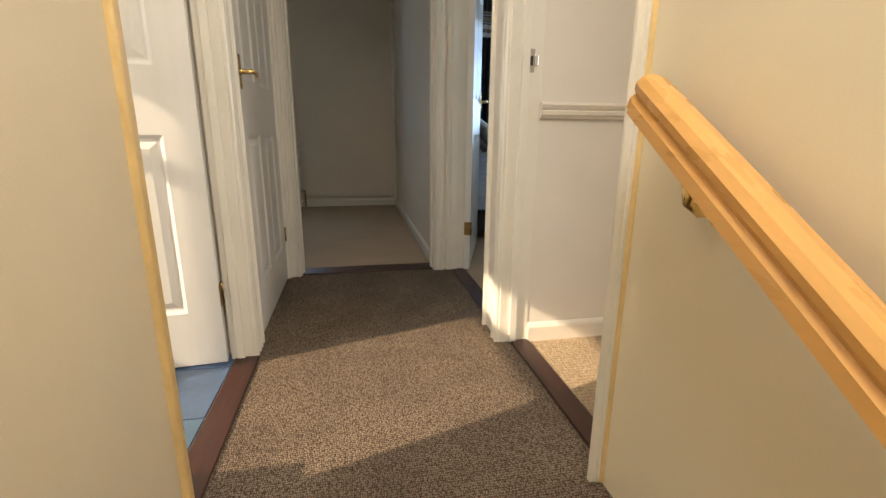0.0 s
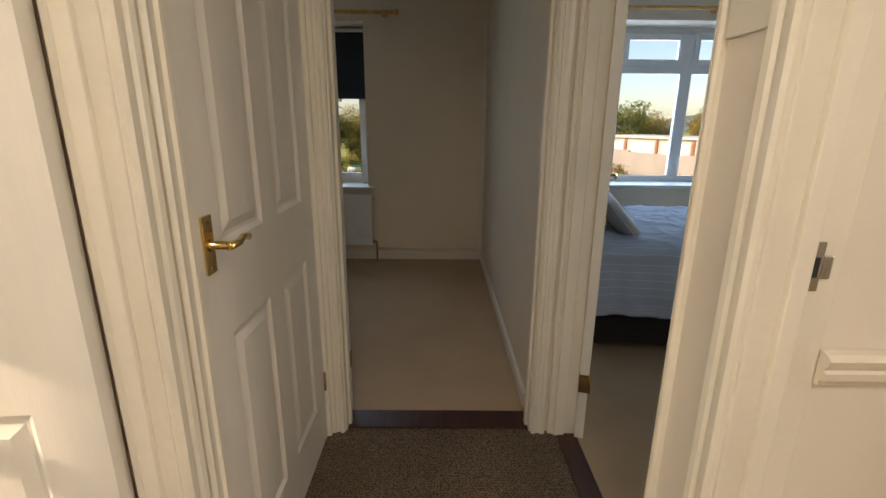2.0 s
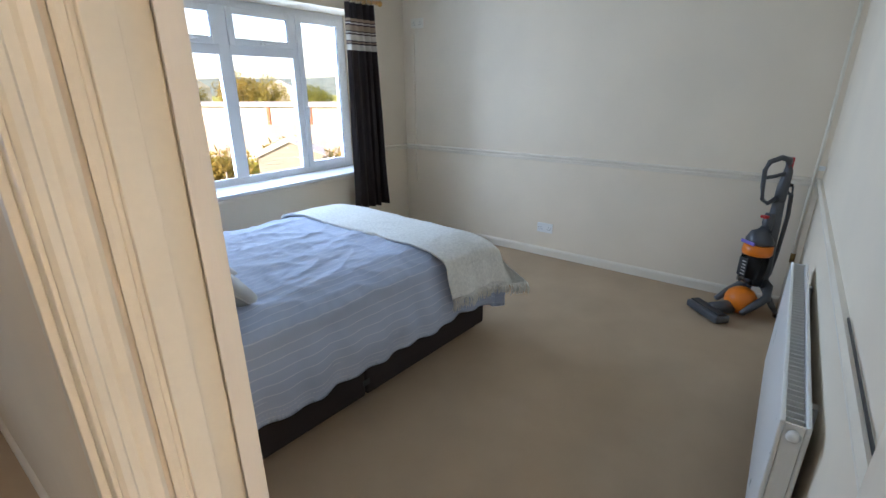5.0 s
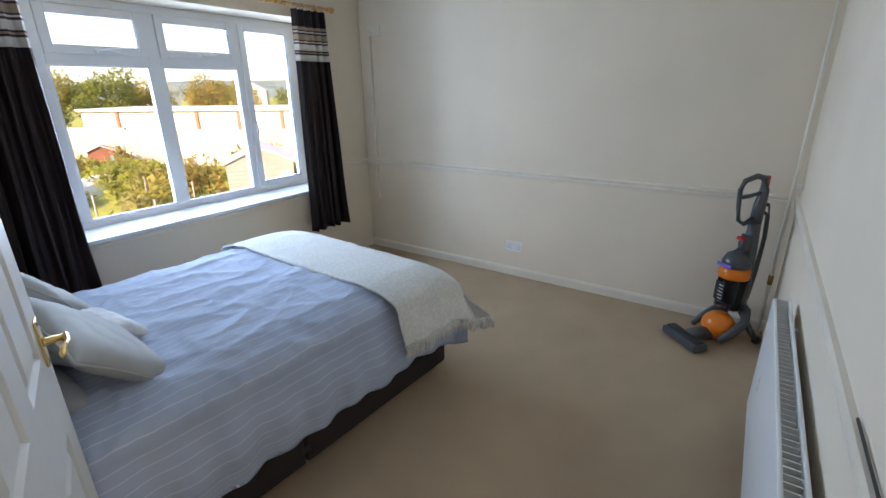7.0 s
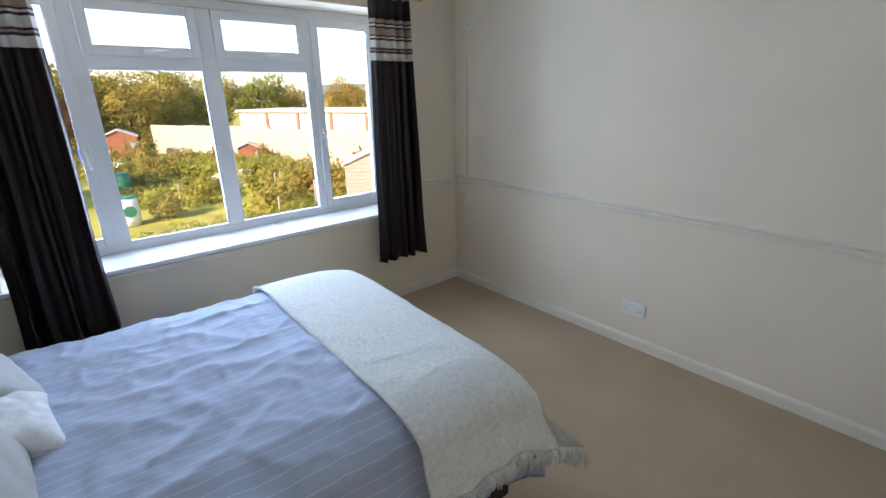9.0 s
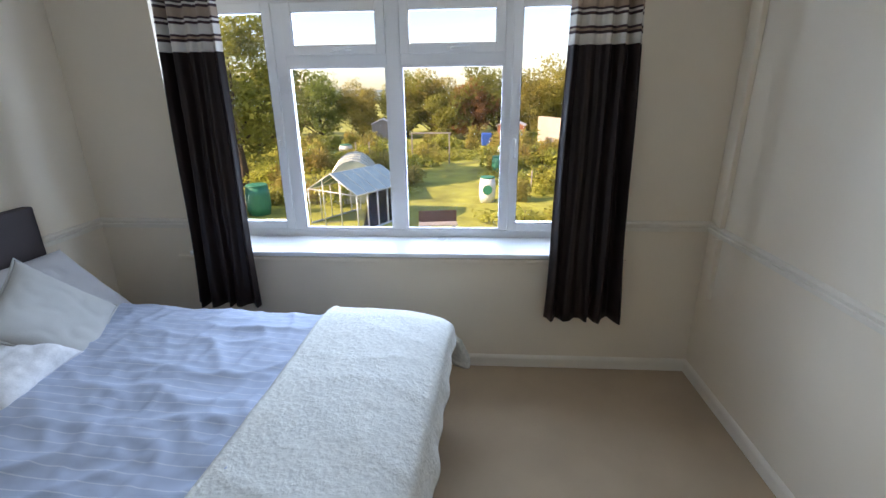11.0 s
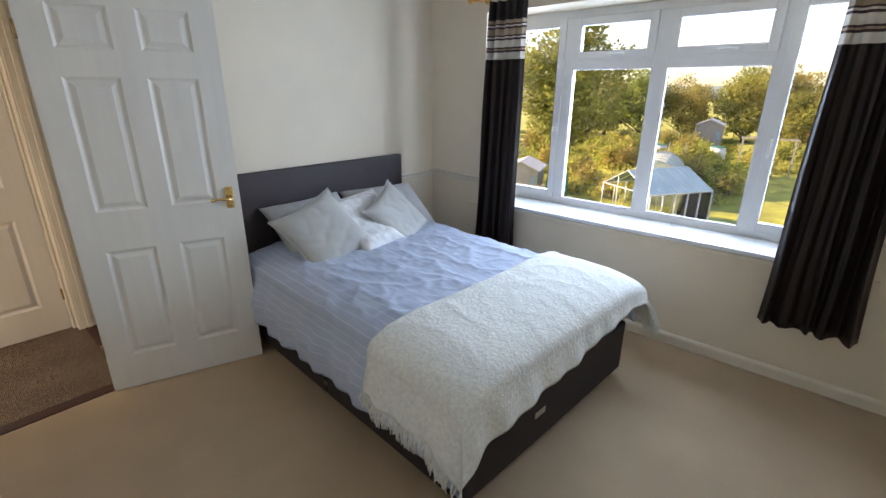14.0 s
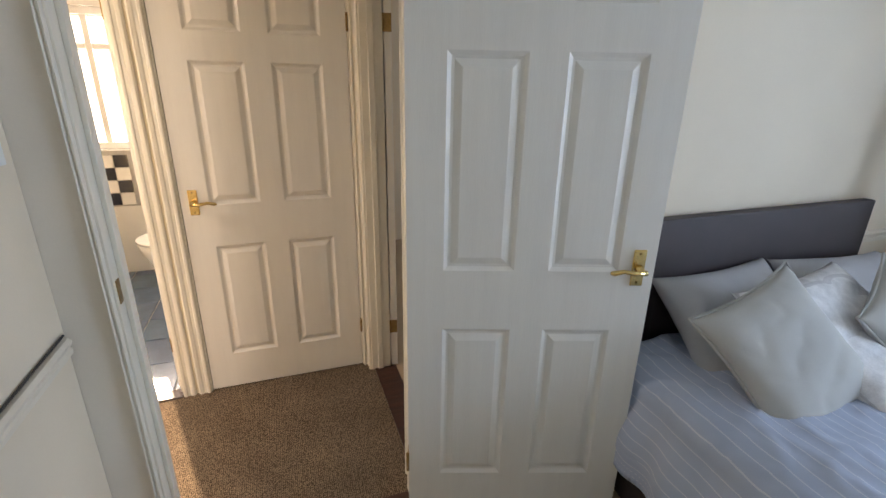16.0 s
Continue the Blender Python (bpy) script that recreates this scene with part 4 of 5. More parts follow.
# ---- radiators and pipes ----
def radiator(name, label, x0, x1, y_wall, s, z0, z1, stand=0.025, depth=0.065):
    """A double panel radiator on a wall across y; s the way it faces."""
    r = thing(name, label, "radiator")
    ya, yb = y_wall + s * stand, y_wall + s * (stand + depth)

    def slab(nm, x0_, x1_, p, q, za, zb, bev=0.004, m=RADW):
        return part(nm, boxes((x0_, x1_, min(p, q), max(p, q), za, zb), bevel=bev), m, r)

    slab("panel", x0, x1, yb - s * 0.012, yb, z0, z1)
    slab("panel", x0, x1, ya, ya + s * 0.012, z0, z1)
    for x in (x0, x1 - 0.006):
        slab("side_panel", x, x + 0.006, ya + s * 0.0125, yb - s * 0.0125, z0 + 0.01, z1 - 0.004, 0.001)
    n = int((x1 - x0) / 0.028)
    a, b = sorted((ya + s * 0.013, yb - s * 0.013))
    fin = mesh_of("fin", boxes((0, 0.004, a, b, z0 + 0.03, z1 - 0.012)), RADW)
    for k in range(n):
        o = new("fin", fin)
        o.parent = r
        o.location.x = x0 + 0.012 + k * (x1 - x0 - 0.024) / n
    for x, sx in ((x0, -1), (x1, 1)):
        ym = (ya + yb) / 2
        part("valve", tube([(x, ym, z0 + 0.03), (x + sx * 0.035, ym, z0 + 0.03), (x + sx * 0.036, ym, z0 - 0.005), (x + sx * 0.036, ym, 0.003)], [0.010, 0.011, 0.009, 0.0075], 10), OLDBRASS, r, "small brass valve and tail pipe", smooth=True)
    part("plug", tube([(x1 - 0.002, (ya + yb) / 2, z1 - 0.03), (x1 + 0.012, (ya + yb) / 2, z1 - 0.03), (x1 + 0.022, (ya + yb) / 2, z1 - 0.03)], [0.012, 0.016, 0.010], 12), PLASTW, r, smooth=True)
    part("plug", tube([(x0 + 0.002, (ya + yb) / 2, z1 - 0.03), (x0 - 0.012, (ya + yb) / 2, z1 - 0.03), (x0 - 0.022, (ya + yb) / 2, z1 - 0.03)], [0.012, 0.016, 0.010], 12), PLASTW, r, smooth=True)
    for x in (x0 + 0.18, x1 - 0.18):
        slab("bracket", x, x + 0.03, y_wall + s * 0.0005, ya - s * 0.0005, z0 + 0.05, z1 - 0.05, 0.001)
    return r


radiator("radiator", "white enamel double panel radiator under the dado rail", 1.80, 3.14, BS, 1, 0.13, 0.672)
radiator("radiator", "white panel radiator below the back room window", -1.45, -0.30, BN, -1, 0.15, 0.615)
pp = thing("heating_pipe", "painted heating pipes running up the corner", "pipe")
part("riser", tube([(4.16, 2.285, 0.003), (4.16, 2.285, 0.40), (4.18, 2.28, 1.2), (4.195, 2.28, CE - 0.002)], 0.009, 10), PIPEW, pp, smooth=True)
part("riser", tube([(4.205, 2.285, 0.003), (4.205, 2.285, 0.85)], 0.009, 10), PIPEW, pp, smooth=True)
part("coupling", tube([(4.160, 2.285, 0.36), (4.160, 2.285, 0.42)], 0.014, 10), OLDBRASS, pp, smooth=True)
part("clip", boxes((4.17, 4.205, BS + 0.0005, 2.275, 0.96, 0.985), bevel=0.003), PLASTW, pp)
sk = thing("pipe_skirting", "painted pipe along the back room skirting", "pipe")
part("pipe", tube([(-0.26, BN - 0.05, 0.12), (RE - 0.05, BN - 0.05, 0.12)], 0.0085, 10), PIPEW, sk, smooth=True)
for x in (-0.1, 0.45):
    part("clip", boxes((x, x + 0.016, BN - 0.055, BN - 0.017, 0.108, 0.13)), PIPEW, sk)

# crack of shadow over the south dado, put in as a thin black tube
solid("cable", tube([(0.895, BS + 0.006, DZ + 0.034), (1.4, BS + 0.006, DZ + 0.033), (1.95, BS + 0.006, DZ + 0.034)], 0.0032, 6), BLACK, "thin black strip drawn for the crack of shadow along the dado rail", "cable")


# ---- sockets and switches ----
def face_plate(name, label, category, m, w, h, kind, material=PLASTW):
    """A plate on a wall: made in x and z, standing out along -y, then posed."""
    p = thing(name, label, category, m=m)
    part("plate", boxes((-w / 2, w / 2, -0.010, -0.0005, -h / 2, h / 2), bevel=0.003), material, p)
    if kind == "double":
        for sx in (-1, 1):
            for dx, dz, ww, hh in ((0, 0.010, 0.004, 0.009), (-0.011, -0.012, 0.007, 0.004), (0.011, -0.012, 0.007, 0.004)):
                part("pin_hole", boxes((sx * 0.036 + dx - ww / 2, sx * 0.036 + dx + ww / 2, -0.0108, -0.0098, dz - hh / 2 - 0.004, dz + hh / 2 - 0.004)), BLACK, p)
            part("rocker", boxes((sx * 0.014 - 0.006, sx * 0.014 + 0.006, -0.0125, -0.0095, 0.014, 0.032), bevel=0.001), material, p)
    elif kind == "switch":
        part("rocker", boxes((-0.006, 0.006, -0.0145, -0.0095, -0.012, 0.012), bevel=0.0015), material, p)
    if kind != "switch":
        for sx in (-1, 1):
            part("screw", tube([(sx * w * 0.40, -0.0095, 0.0), (sx * w * 0.40, -0.0115, 0.0)], 0.0045, 10), OLDBRASS if kind == "blank" else CHROME, p)
    return p


face_plate("wall_socket", "white double wall socket just above the skirting", "socket", pose(BE, 4.06, 0.262, 0, 0, -90), 0.146, 0.086, "double")
face_plate("wall_socket", "grey double wall socket high in the corner", "socket", pose(BE, 5.50, 2.03, 0, 0, -90), 0.146, 0.086, "double", GLOSSW)
face_plate("light_switch", "white light switch beside the bedroom doorway", "light switch", pose(0.965, BS, 1.38, 0, 0, 180), 0.086, 0.086, "switch")
face_plate("blank_plate", "white screwed blank plate painted in on the hall wall", "cover plate", pose(HE, 2.290, 1.425, 0, 0, -90), 0.104, 0.12, "blank", GLOSSW)
tr = thing("cable_trunking", "painted cable trunking running down the corner wall", "trunking")
part("upper_length", boxes((BE - 0.026, BE - 0.0005, 5.538, 5.580, DZ + 0.03, 1.99), bevel=0.003), WALL, tr)
part("lower_length", boxes((BE - 0.026, BE - 0.0005, 5.538, 5.580, 0.52, DZ - 0.03), bevel=0.003), WALL, tr)

# ceiling lamp of the bedroom
lamp = thing("pendant_lamp", "dark drum pendant lampshade hanging under the ceiling", "lamp")
part("shade", tube([(3.20, 4.59, 2.12), (3.20, 4.59, 2.28)], 0.195, 36), SHADE, lamp, smooth=False)
part("lining", tube([(3.20, 4.59, 2.1185), (3.20, 4.59, 2.1195)], 0.188, 36), SHADE_IN, lamp)
part("flex", tube([(3.20, 4.59, 2.28), (3.20, 4.59, CE - 0.02)], 0.004, 8), PLASTW, lamp)
part("rose", tube([(3.20, 4.59, CE - 0.025), (3.20, 4.59, CE - 0.001)], 0.04, 20), PLASTW, lamp)

# ---- handrail on the stairs ----
hr = thing("handrail", "varnished pine moulded handrail with a knot, on brass brackets", "handrail")
prof = [(-0.026, -0.032), (0.026, -0.032), (0.026, -0.012), (0.019, -0.004), (0.026, 0.006), (0.028, 0.018), (0.020, 0.030), (0.0, 0.035), (-0.020, 0.030), (-0.028, 0.018), (-0.026, 0.006), (-0.019, -0.004), (-0.026, -0.012)]
slope = math.atan(0.66)
u = Vector((0, -math.sin(slope), math.cos(slope)))
top_end, low_end = Vector((0.735, 1.322, 0.863)), Vector((0.735, -2.0, 0.878 - 3.345 * math.tan(slope)))
rail = extrude_profile(prof, top_end, low_end, up=u, out=(1, 0, 0))
part("rail", rail, PINE, hr)
part("end_cap", extrude_profile([(p * 0.9, q * 0.9) for p, q in prof], top_end + Vector((0, 0.008, 0.007)), top_end, up=u, out=(1, 0, 0)), PINE, hr)
for y in (1.20, 0.2, -0.9):
    z = 0.878 - (1.345 - y) * math.tan(slope) - 0.045
    b = part("bracket", tube([(0.7995, y, z - 0.05), (0.794, y, z - 0.05), (0.792, y, z - 0.05), (0.76, y, z - 0.05), (0.738, y, z - 0.035), (0.735, y, z)], [0.024, 0.024, 0.008, 0.008, 0.008, 0.011], 12), BRASS, hr, "brass bracket", smooth=True)


# ---- upright vacuum cleaner ----
def vacuum():
    v = thing("vacuum_cleaner", "grey and orange upright bagless vacuum cleaner with a ball", "vacuum cleaner", m=pose(4.0, 2.485, 0, 0, 0, 46) @ Matrix.Scale(0.96, 4))
    # local: y forward (towards the floor head), z up, leaning back
    ball = bmesh.new()
    bmesh.ops.create_uvsphere(ball, u_segments=28, v_segments=18, radius=0.098)
    bmesh.ops.scale(ball, vec=(1.05, 1, 1), verts=ball.verts[:])
    bmesh.ops.translate(ball, vec=(0, 0.03, 0.100), verts=ball.verts[:])
    part("ball", ball, ORANGE, v, "orange roller ball", smooth=True)
    part("yoke", tube([(-0.118, 0.12, 0.06), (-0.122, 0.04, 0.11), (-0.118, -0.05, 0.16), (-0.07, -0.09, 0.22), (0, -0.10, 0.25)], [0.018, 0.026, 0.028, 0.03, 0.03], 10), GREYP, v, smooth=True)
    part("yoke", tube([(0.118, 0.12, 0.06), (0.122, 0.04, 0.11), (0.118, -0.05, 0.16), (0.07, -0.09, 0.22), (0, -0.10, 0.25)], [0.018, 0.026, 0.028, 0.03, 0.03], 10), GREYP, v, smooth=True)
    head = part("floor_head", boxes((-0.15, 0.15, 0.22, 0.33, 0.012, 0.065), bevel=0.014, seg=3), GREYP, v)
    part("brush_cover", boxes((-0.135, 0.135, 0.245, 0.305, 0.066, 0.074), bevel=0.003), BLACK, head)
    part("neck", tube([(0, 0.25, 0.05), (0, 0.17, 0.06), (0, 0.10, 0.055)], [0.045, 0.04, 0.05], 12), GREYP, v, smooth=True)
    for x in (-0.11, 0.11):
        leg = part("stand_leg", tube([(x * 0.5, -0.07, 0.22), (x, -0.11, 0.10), (x * 1.1, -0.16, 0.03)], [0.022, 0.02, 0.014], 10), GREYP, v, smooth=True)
        part("wheel", tube([(x * 1.1 - 0.012, -0.165, 0.027), (x * 1.1 + 0.012, -0.165, 0.027)], 0.026, 16), BLACK, leg, smooth=True)
    part("spine", tube([(0, -0.09, 0.20), (0, -0.10, 0.34), (0, -0.09, 0.52), (0, -0.085, 0.66), (0, -0.085, 0.82)], [0.045, 0.042, 0.042, 0.04, 0.032], 14), GREYP, v, smooth=True)
    cyl = part("dust_bin", tube([(0, 0.005, 0.225), (0, 0.0, 0.24), (0, -0.01, 0.44)], [0.062, 0.075, 0.082], 26), BIN, v, "clear dust bin", smooth=True)
    part("shroud", tube([(0, 0.005, 0.27), (0, -0.005, 0.43)], 0.045, 20), BLACK, cyl, smooth=True)
    part("label_plate", boxes((-0.035, 0.035, 0.0765, 0.0785, 0.29, 0.42)), BLACK, cyl)
    for k in range(5):
        part("label_line", boxes((-0.026, 0.004 + 0.003 * (k % 3), 0.0788, 0.0794, 0.305 + k * 0.022, 0.310 + k * 0.022)), PLASTW, cyl)
    part("cyclone_collar", tube([(0, -0.01, 0.44), (0, -0.01, 0.455), (0, -0.012, 0.50), (0, -0.012, 0.515)], [0.084, 0.090, 0.088, 0.075], 26), ORANGE, v, smooth=True)
    part("badge", boxes((-0.055, 0.055, 0.072, 0.082, 0.516, 0.540), bevel=0.004), PURPLE, v)
    part("cyclone_top", tube([(0, -0.012, 0.515), (0, -0.012, 0.54), (0, -0.02, 0.58), (0, -0.04, 0.61), (0, -0.05, 0.62)], [0.082, 0.084, 0.066, 0.04, 0.015], 24), GREYP, v, smooth=True)
    part("release", boxes((-0.02, 0.02, -0.05, 0.01, 0.69, 0.71), bevel=0.005), REDP, v)
    part("wand_cuff", tube([(0, -0.045, 0.60), (0, -0.04, 0.66), (0, -0.045, 0.72)], [0.028, 0.034, 0.028], 14), GREYP, v, smooth=True)
    hd = part("handle", tube([(0, -0.085, 0.80), (0, -0.09, 0.90), (0, -0.10, 1.0), (0, -0.085, 1.07), (0, -0.03, 1.085), (0, 0.05, 1.06), (0, 0.072, 1.01), (0, 0.062, 0.90), (0, 0.045, 0.82), (0, 0.0, 0.79), (0, -0.06, 0.82)],
                             [0.034, 0.034, 0.026, 0.022, 0.017, 0.016, 0.014, 0.013, 0.012, 0.012, 0.018], 12), GREYP, v, "looped grey handle", smooth=True)
    part("grip_bar", tube([(0, -0.09, 0.985), (0, 0.0, 0.965), (0, 0.062, 0.96)], 0.012, 10), GREYP, hd, smooth=True)
    part("trigger", boxes((-0.012, 0.012, -0.118, -0.085, 1.0, 1.085), bevel=0.005), REDP, hd)
    part("hose", tube([(0, -0.125, 0.86), (0, -0.165, 0.84), (0, -0.18, 0.70), (0, -0.17, 0.45), (0, -0.15, 0.28), (0, -0.10, 0.22)], 0.013, 10), GREYP, v, smooth=True)
    part("cord", tube([(0.02, -0.12, 0.90), (0.02, -0.185, 0.89), (0.02, -0.205, 0.75), (0.02, -0.19, 0.5), (0.02, -0.165, 0.33), (0.02, -0.13, 0.30)], 0.006, 8), GREYP, v, smooth=True)
    part("cord_hook", boxes((-0.015, 0.03, -0.15, -0.11, 0.895, 0.915), bevel=0.004), BLACK, v)
    return v


vc = vacuum()

# ---- bathroom ----
wbm = thing("window_3", "white framed bathroom window with a bright blind", "window")
wbm["kind"] = "structure"
part("window_frame", boxes((-2.20, -2.14, 0.45, 0.50, 1.02, 2.02), (-2.20, -2.14, 1.90, 1.95, 1.02, 2.02), (-2.20, -2.14, 0.50, 1.90, 1.02, 1.07), (-2.20, -2.14, 0.50, 1.90, 1.97, 2.02), (-2.20, -2.14, 1.54, 1.58, 1.07, 1.97), (-2.20, -2.14, 0.50, 1.54, 1.74, 1.78), (-2.20, -2.14, 1.58, 1.90, 1.74, 1.78), bevel=0.003), UPVC, wbm)
for pane_size in ((0.50, 1.54, 1.07, 1.74), (0.50, 1.54, 1.78, 1.97), (1.58, 1.90, 1.07, 1.74), (1.58, 1.90, 1.78, 1.97)):
    frosted = part("pane", boxes((-2.178, -2.172, *pane_size)), FROST, wbm, "frosted glass pane")
    frosted.visible_shadow = False
bt = thing("bath", "white acrylic bath with a panelled side", "bath")
part("side_panel", boxes((-1.95, -0.85, 1.30, 1.325, 0.0, 0.52), bevel=0.004), CERAMIC, bt)
part("rim", boxes((-2.09, -0.83, 0.55, 1.335, 0.521, 0.555), bevel=0.012), CERAMIC, bt)
bs = thing("toilet", "white ceramic toilet under the bathroom window", "toilet")
part("pan", tube([(-1.62, 1.95, -0.005), (-1.62, 1.95, 0.15), (-1.60, 1.95, 0.36), (-1.60, 1.95, 0.41)], [0.12, 0.11, 0.19, 0.20], 24), CERAMIC, bs, smooth=True)
part("seat", tube([(-1.60, 1.95, 0.411), (-1.60, 1.95, 0.43)], 0.205, 24), CERAMIC, bs)
part("cistern", boxes((-2.09, -1.88, 1.75, 2.15, 0.40, 0.78), bevel=0.02, seg=3), CERAMIC, bs)

# chequered wall tiles over the bath
ck = struct("trim_tile_backing", boxes((-2.098, -2.090, 0.76, 1.72, 0.57, 1.01)), GROUT, "grout behind chequered bathroom tiles", "tiling")
tile_w = mesh_of("tile_white", boxes((0, 0.006, -0.047, 0.047, -0.047, 0.047), bevel=0.0015, seg=1), TILEW)
tile_b = mesh_of("tile_black", boxes((0, 0.006, -0.047, 0.047, -0.047, 0.047), bevel=0.0015, seg=1), TILEB)
for i in range(9):
    for j in range(4):
        o = new("tile", tile_b if (i + j) % 2 else tile_w)
        o.parent = ck
        o.location = (-2.089, 0.82 + 0.1 * i, 0.63 + 0.1 * j)
fl = bpy.data.objects["floor_bathroom"]
ft = mesh_of("floor_tile", boxes((-0.147, 0.147, -0.147, 0.147, 0, 0.006), bevel=0.0015, seg=1), TILE)
for i in range(7):
    for j in range(8):
        o = new("tile", ft)
        o.parent = fl
        o.location = (-0.345 - 0.3 * i, 0.36 + 0.3 * j - 0.15, -0.0055)

# ---- outside: the allotments behind the house ----
G = -2.75
grd = bmesh.new()
box(grd, -1800, 1800, -1800, 1800, G - 0.3, G)
struct("ground", grd, GRASS, "sunlit rough grass of the allotments", "ground")
struct("wall_house_lower", boxes((-2.4, 4.4, 5.95, 6.10, G, -0.251), (-2.4, 4.4, -2.75, -2.6, G, -0.251), (-2.4, -2.25, -2.6, 5.95, G, -0.251), (4.25, 4.4, -2.6, 5.95, G, -0.251)), BRICKRED, "brick ground floor below the rooms", "wall")
struct("wall_front_shell", boxes((-2.4, -0.2, -2.75, 0.1, -0.25, CE), (0.9, 4.4, -2.75, -1.1, -0.25, CE)), BRICKRED, "closed rooms at the street side of the house", "wall")


def leaves(bm, rnd_, centre, radii, count, size, shell=0.62):
    """Scatters small bent leaf sprays through a lumpy crown."""
    cx, cy, cz = centre
    lump = rnd_.uniform(0, 50)
    for _ in range(count):
        d = Vector((rnd_.gauss(0, 1), rnd_.gauss(0, 1), rnd_.gauss(0, 1))).normalized()
        r = shell + (1 - shell) * rnd_.random() ** 0.6
        r *= 0.80 + 0.45 * noise.noise(d * 1.9 + Vector((lump, 0, 0))) + 0.22 * noise.noise(d * 4.5 + Vector((0, lump, 0)))
        p = Vector((cx + d.x * radii[0] * r, cy + d.y * radii[1] * r, cz + d.z * radii[2] * r))
        s = size * rnd_.uniform(0.6, 1.3)
        a = Vector((rnd_.gauss(0, 1), rnd_.gauss(0, 1), rnd_.gauss(0, 0.7))).normalized()
        b = a.cross(d + Vector((0.1, 0.2, 0.9))).normalized()
        v = [bm.verts.new(p + q) for q in (-a * s, -b * s * 0.55 + a * 0.1 * s, a * s + d * s * 0.3, b * s * 0.55)]
        bm.faces.new(v[:3])
        bm.faces.new((v[0], v[2], v[3]))


def tree(name, label, foliage, seed, height, spread, trunk_h, count, group="trees behind the allotments"):
    r = random.Random(seed)
    t = thing(name, label, "tree", group)
    tb = bmesh.new()
    tube([(0, 0, -0.1), (0.05, 0.02, trunk_h * 0.5), (0.0, 0.1, trunk_h), (0.1, 0.0, height * 0.75)], [0.22, 0.17, 0.14, 0.03], 9, tb)
    for k in range(7):
        a = k * 2.4 + r.random()
        z = trunk_h * (0.7 + 0.12 * k)
        L = spread * r.uniform(0.5, 0.8)
        tube([(0.02, 0.05, z), (math.cos(a) * L * 0.5, math.sin(a) * L * 0.5, z + L * 0.35), (math.cos(a) * L, math.sin(a) * L, z + L * 0.6)], [0.07, 0.05, 0.015], 6, tb)
    part("trunk", tb, BARK, t)
    cb = bmesh.new()
    cz = (height + trunk_h * 0.5) / 2
    leaves(cb, r, (0, 0, cz), (spread * 0.8, spread * 0.8, (height - trunk_h * 0.5) / 2), count, 0.14)
    for k in range(7):
        a = k * 0.9 + r.random()
        q = r.uniform(0.35, 0.75) * spread
        rr = spread * r.uniform(0.32, 0.5)
        leaves(cb, r, (math.cos(a) * q, math.sin(a) * q, cz + r.uniform(-0.32, 0.36) * height), (rr, rr, rr * 0.8), count // 8, 0.13)
    part("crown", cb, foliage, t)
    return t


kinds = [tree("tree", "yellowing broadleaf tree in early autumn leaf", LEAF, 11, 6.6, 3.2, 0.5, 4200),
         tree("tree", "green bushy broadleaf tree at the allotment edge", LEAF2, 12, 6.2, 3.4, 0.4, 4200),
         tree("tree", "rusty orange tree in autumn leaf", LEAF3, 13, 6.0, 3.0, 0.5, 4000),
         tree("tree", "tall green tree close behind the house", LEAF2, 14, 8.2, 3.6, 2.2, 5200)]
rt = random.Random(21)
for k, (x, y) in enumerate(((-16, 50), (-4, 52), (2.5, 51), (-8.5, 25.5))):
    kinds[k].matrix_basis = pose(x, y, G, 0, 0, 40 * k)
spots = [(-26, 46, 1), (-21, 49, 0), (-12.5, 50, 1), (-8.5, 51, 0), (-1.5, 53, 0), (0.5, 50, 1), (5.5, 53, 1), (8.5, 52, 0), (11.5, 55, 0), (-30, 40, 1),
         (14, 60, 1), (18, 62, 0), (22, 58, 1), (27, 60, 0), (32, 56, 0), (38, 60, 0), (44, 57, 1), (50, 50, 0), (57, 52, 1), (62, 44, 0), (-18, 56, 2), (-5, 58, 1), (3, 59, 0),
         (-35, 33, 0), (-24, 36, 1), (-13.5, 38, 1), (70, 60, 1), (80, 55, 0), (-40, 50, 1), (90, 48, 1)]
for x, y, k in spots:
    s = rt.uniform(0.85, 1.15) * (0.85 if x > 30 else 1.05 if x > 24 else 1.15 if x > 9 else 1.0)
    c = copy_thing(kinds[k], pose(x, y, G, 0, 0, rt.uniform(0, 360)))
    c.scale = (s, s, s * rt.uniform(0.9, 1.08))

# low planting
def shrub(name, label, seed, w, h, n, foliage=SHRUB):
    r = random.Random(seed)
    b = thing(name, label, "shrub", "allotment planting")
    bm = bmesh.new()
    for _ in range(4):
        leaves(bm, r, (r.uniform(-0.4, 0.4) * w, r.uniform(-0.4, 0.4) * w, h * r.uniform(0.4, 0.6)), (w * 0.5, w * 0.5, h * 0.55), n // 4, 0.10, 0.3)
    part("foliage", bm, foliage, b)
    st_ = bmesh.new()
    for _ in range(5):
        x, y = r.uniform(-0.3, 0.3) * w, r.uniform(-0.3, 0.3) * w
        tube([(x, y, -0.03), (x * 1.3, y * 1.3, h * 0.9)], [0.02, 0.006], 5, st_)
    part("stem", st_, BARK, b)
    return b


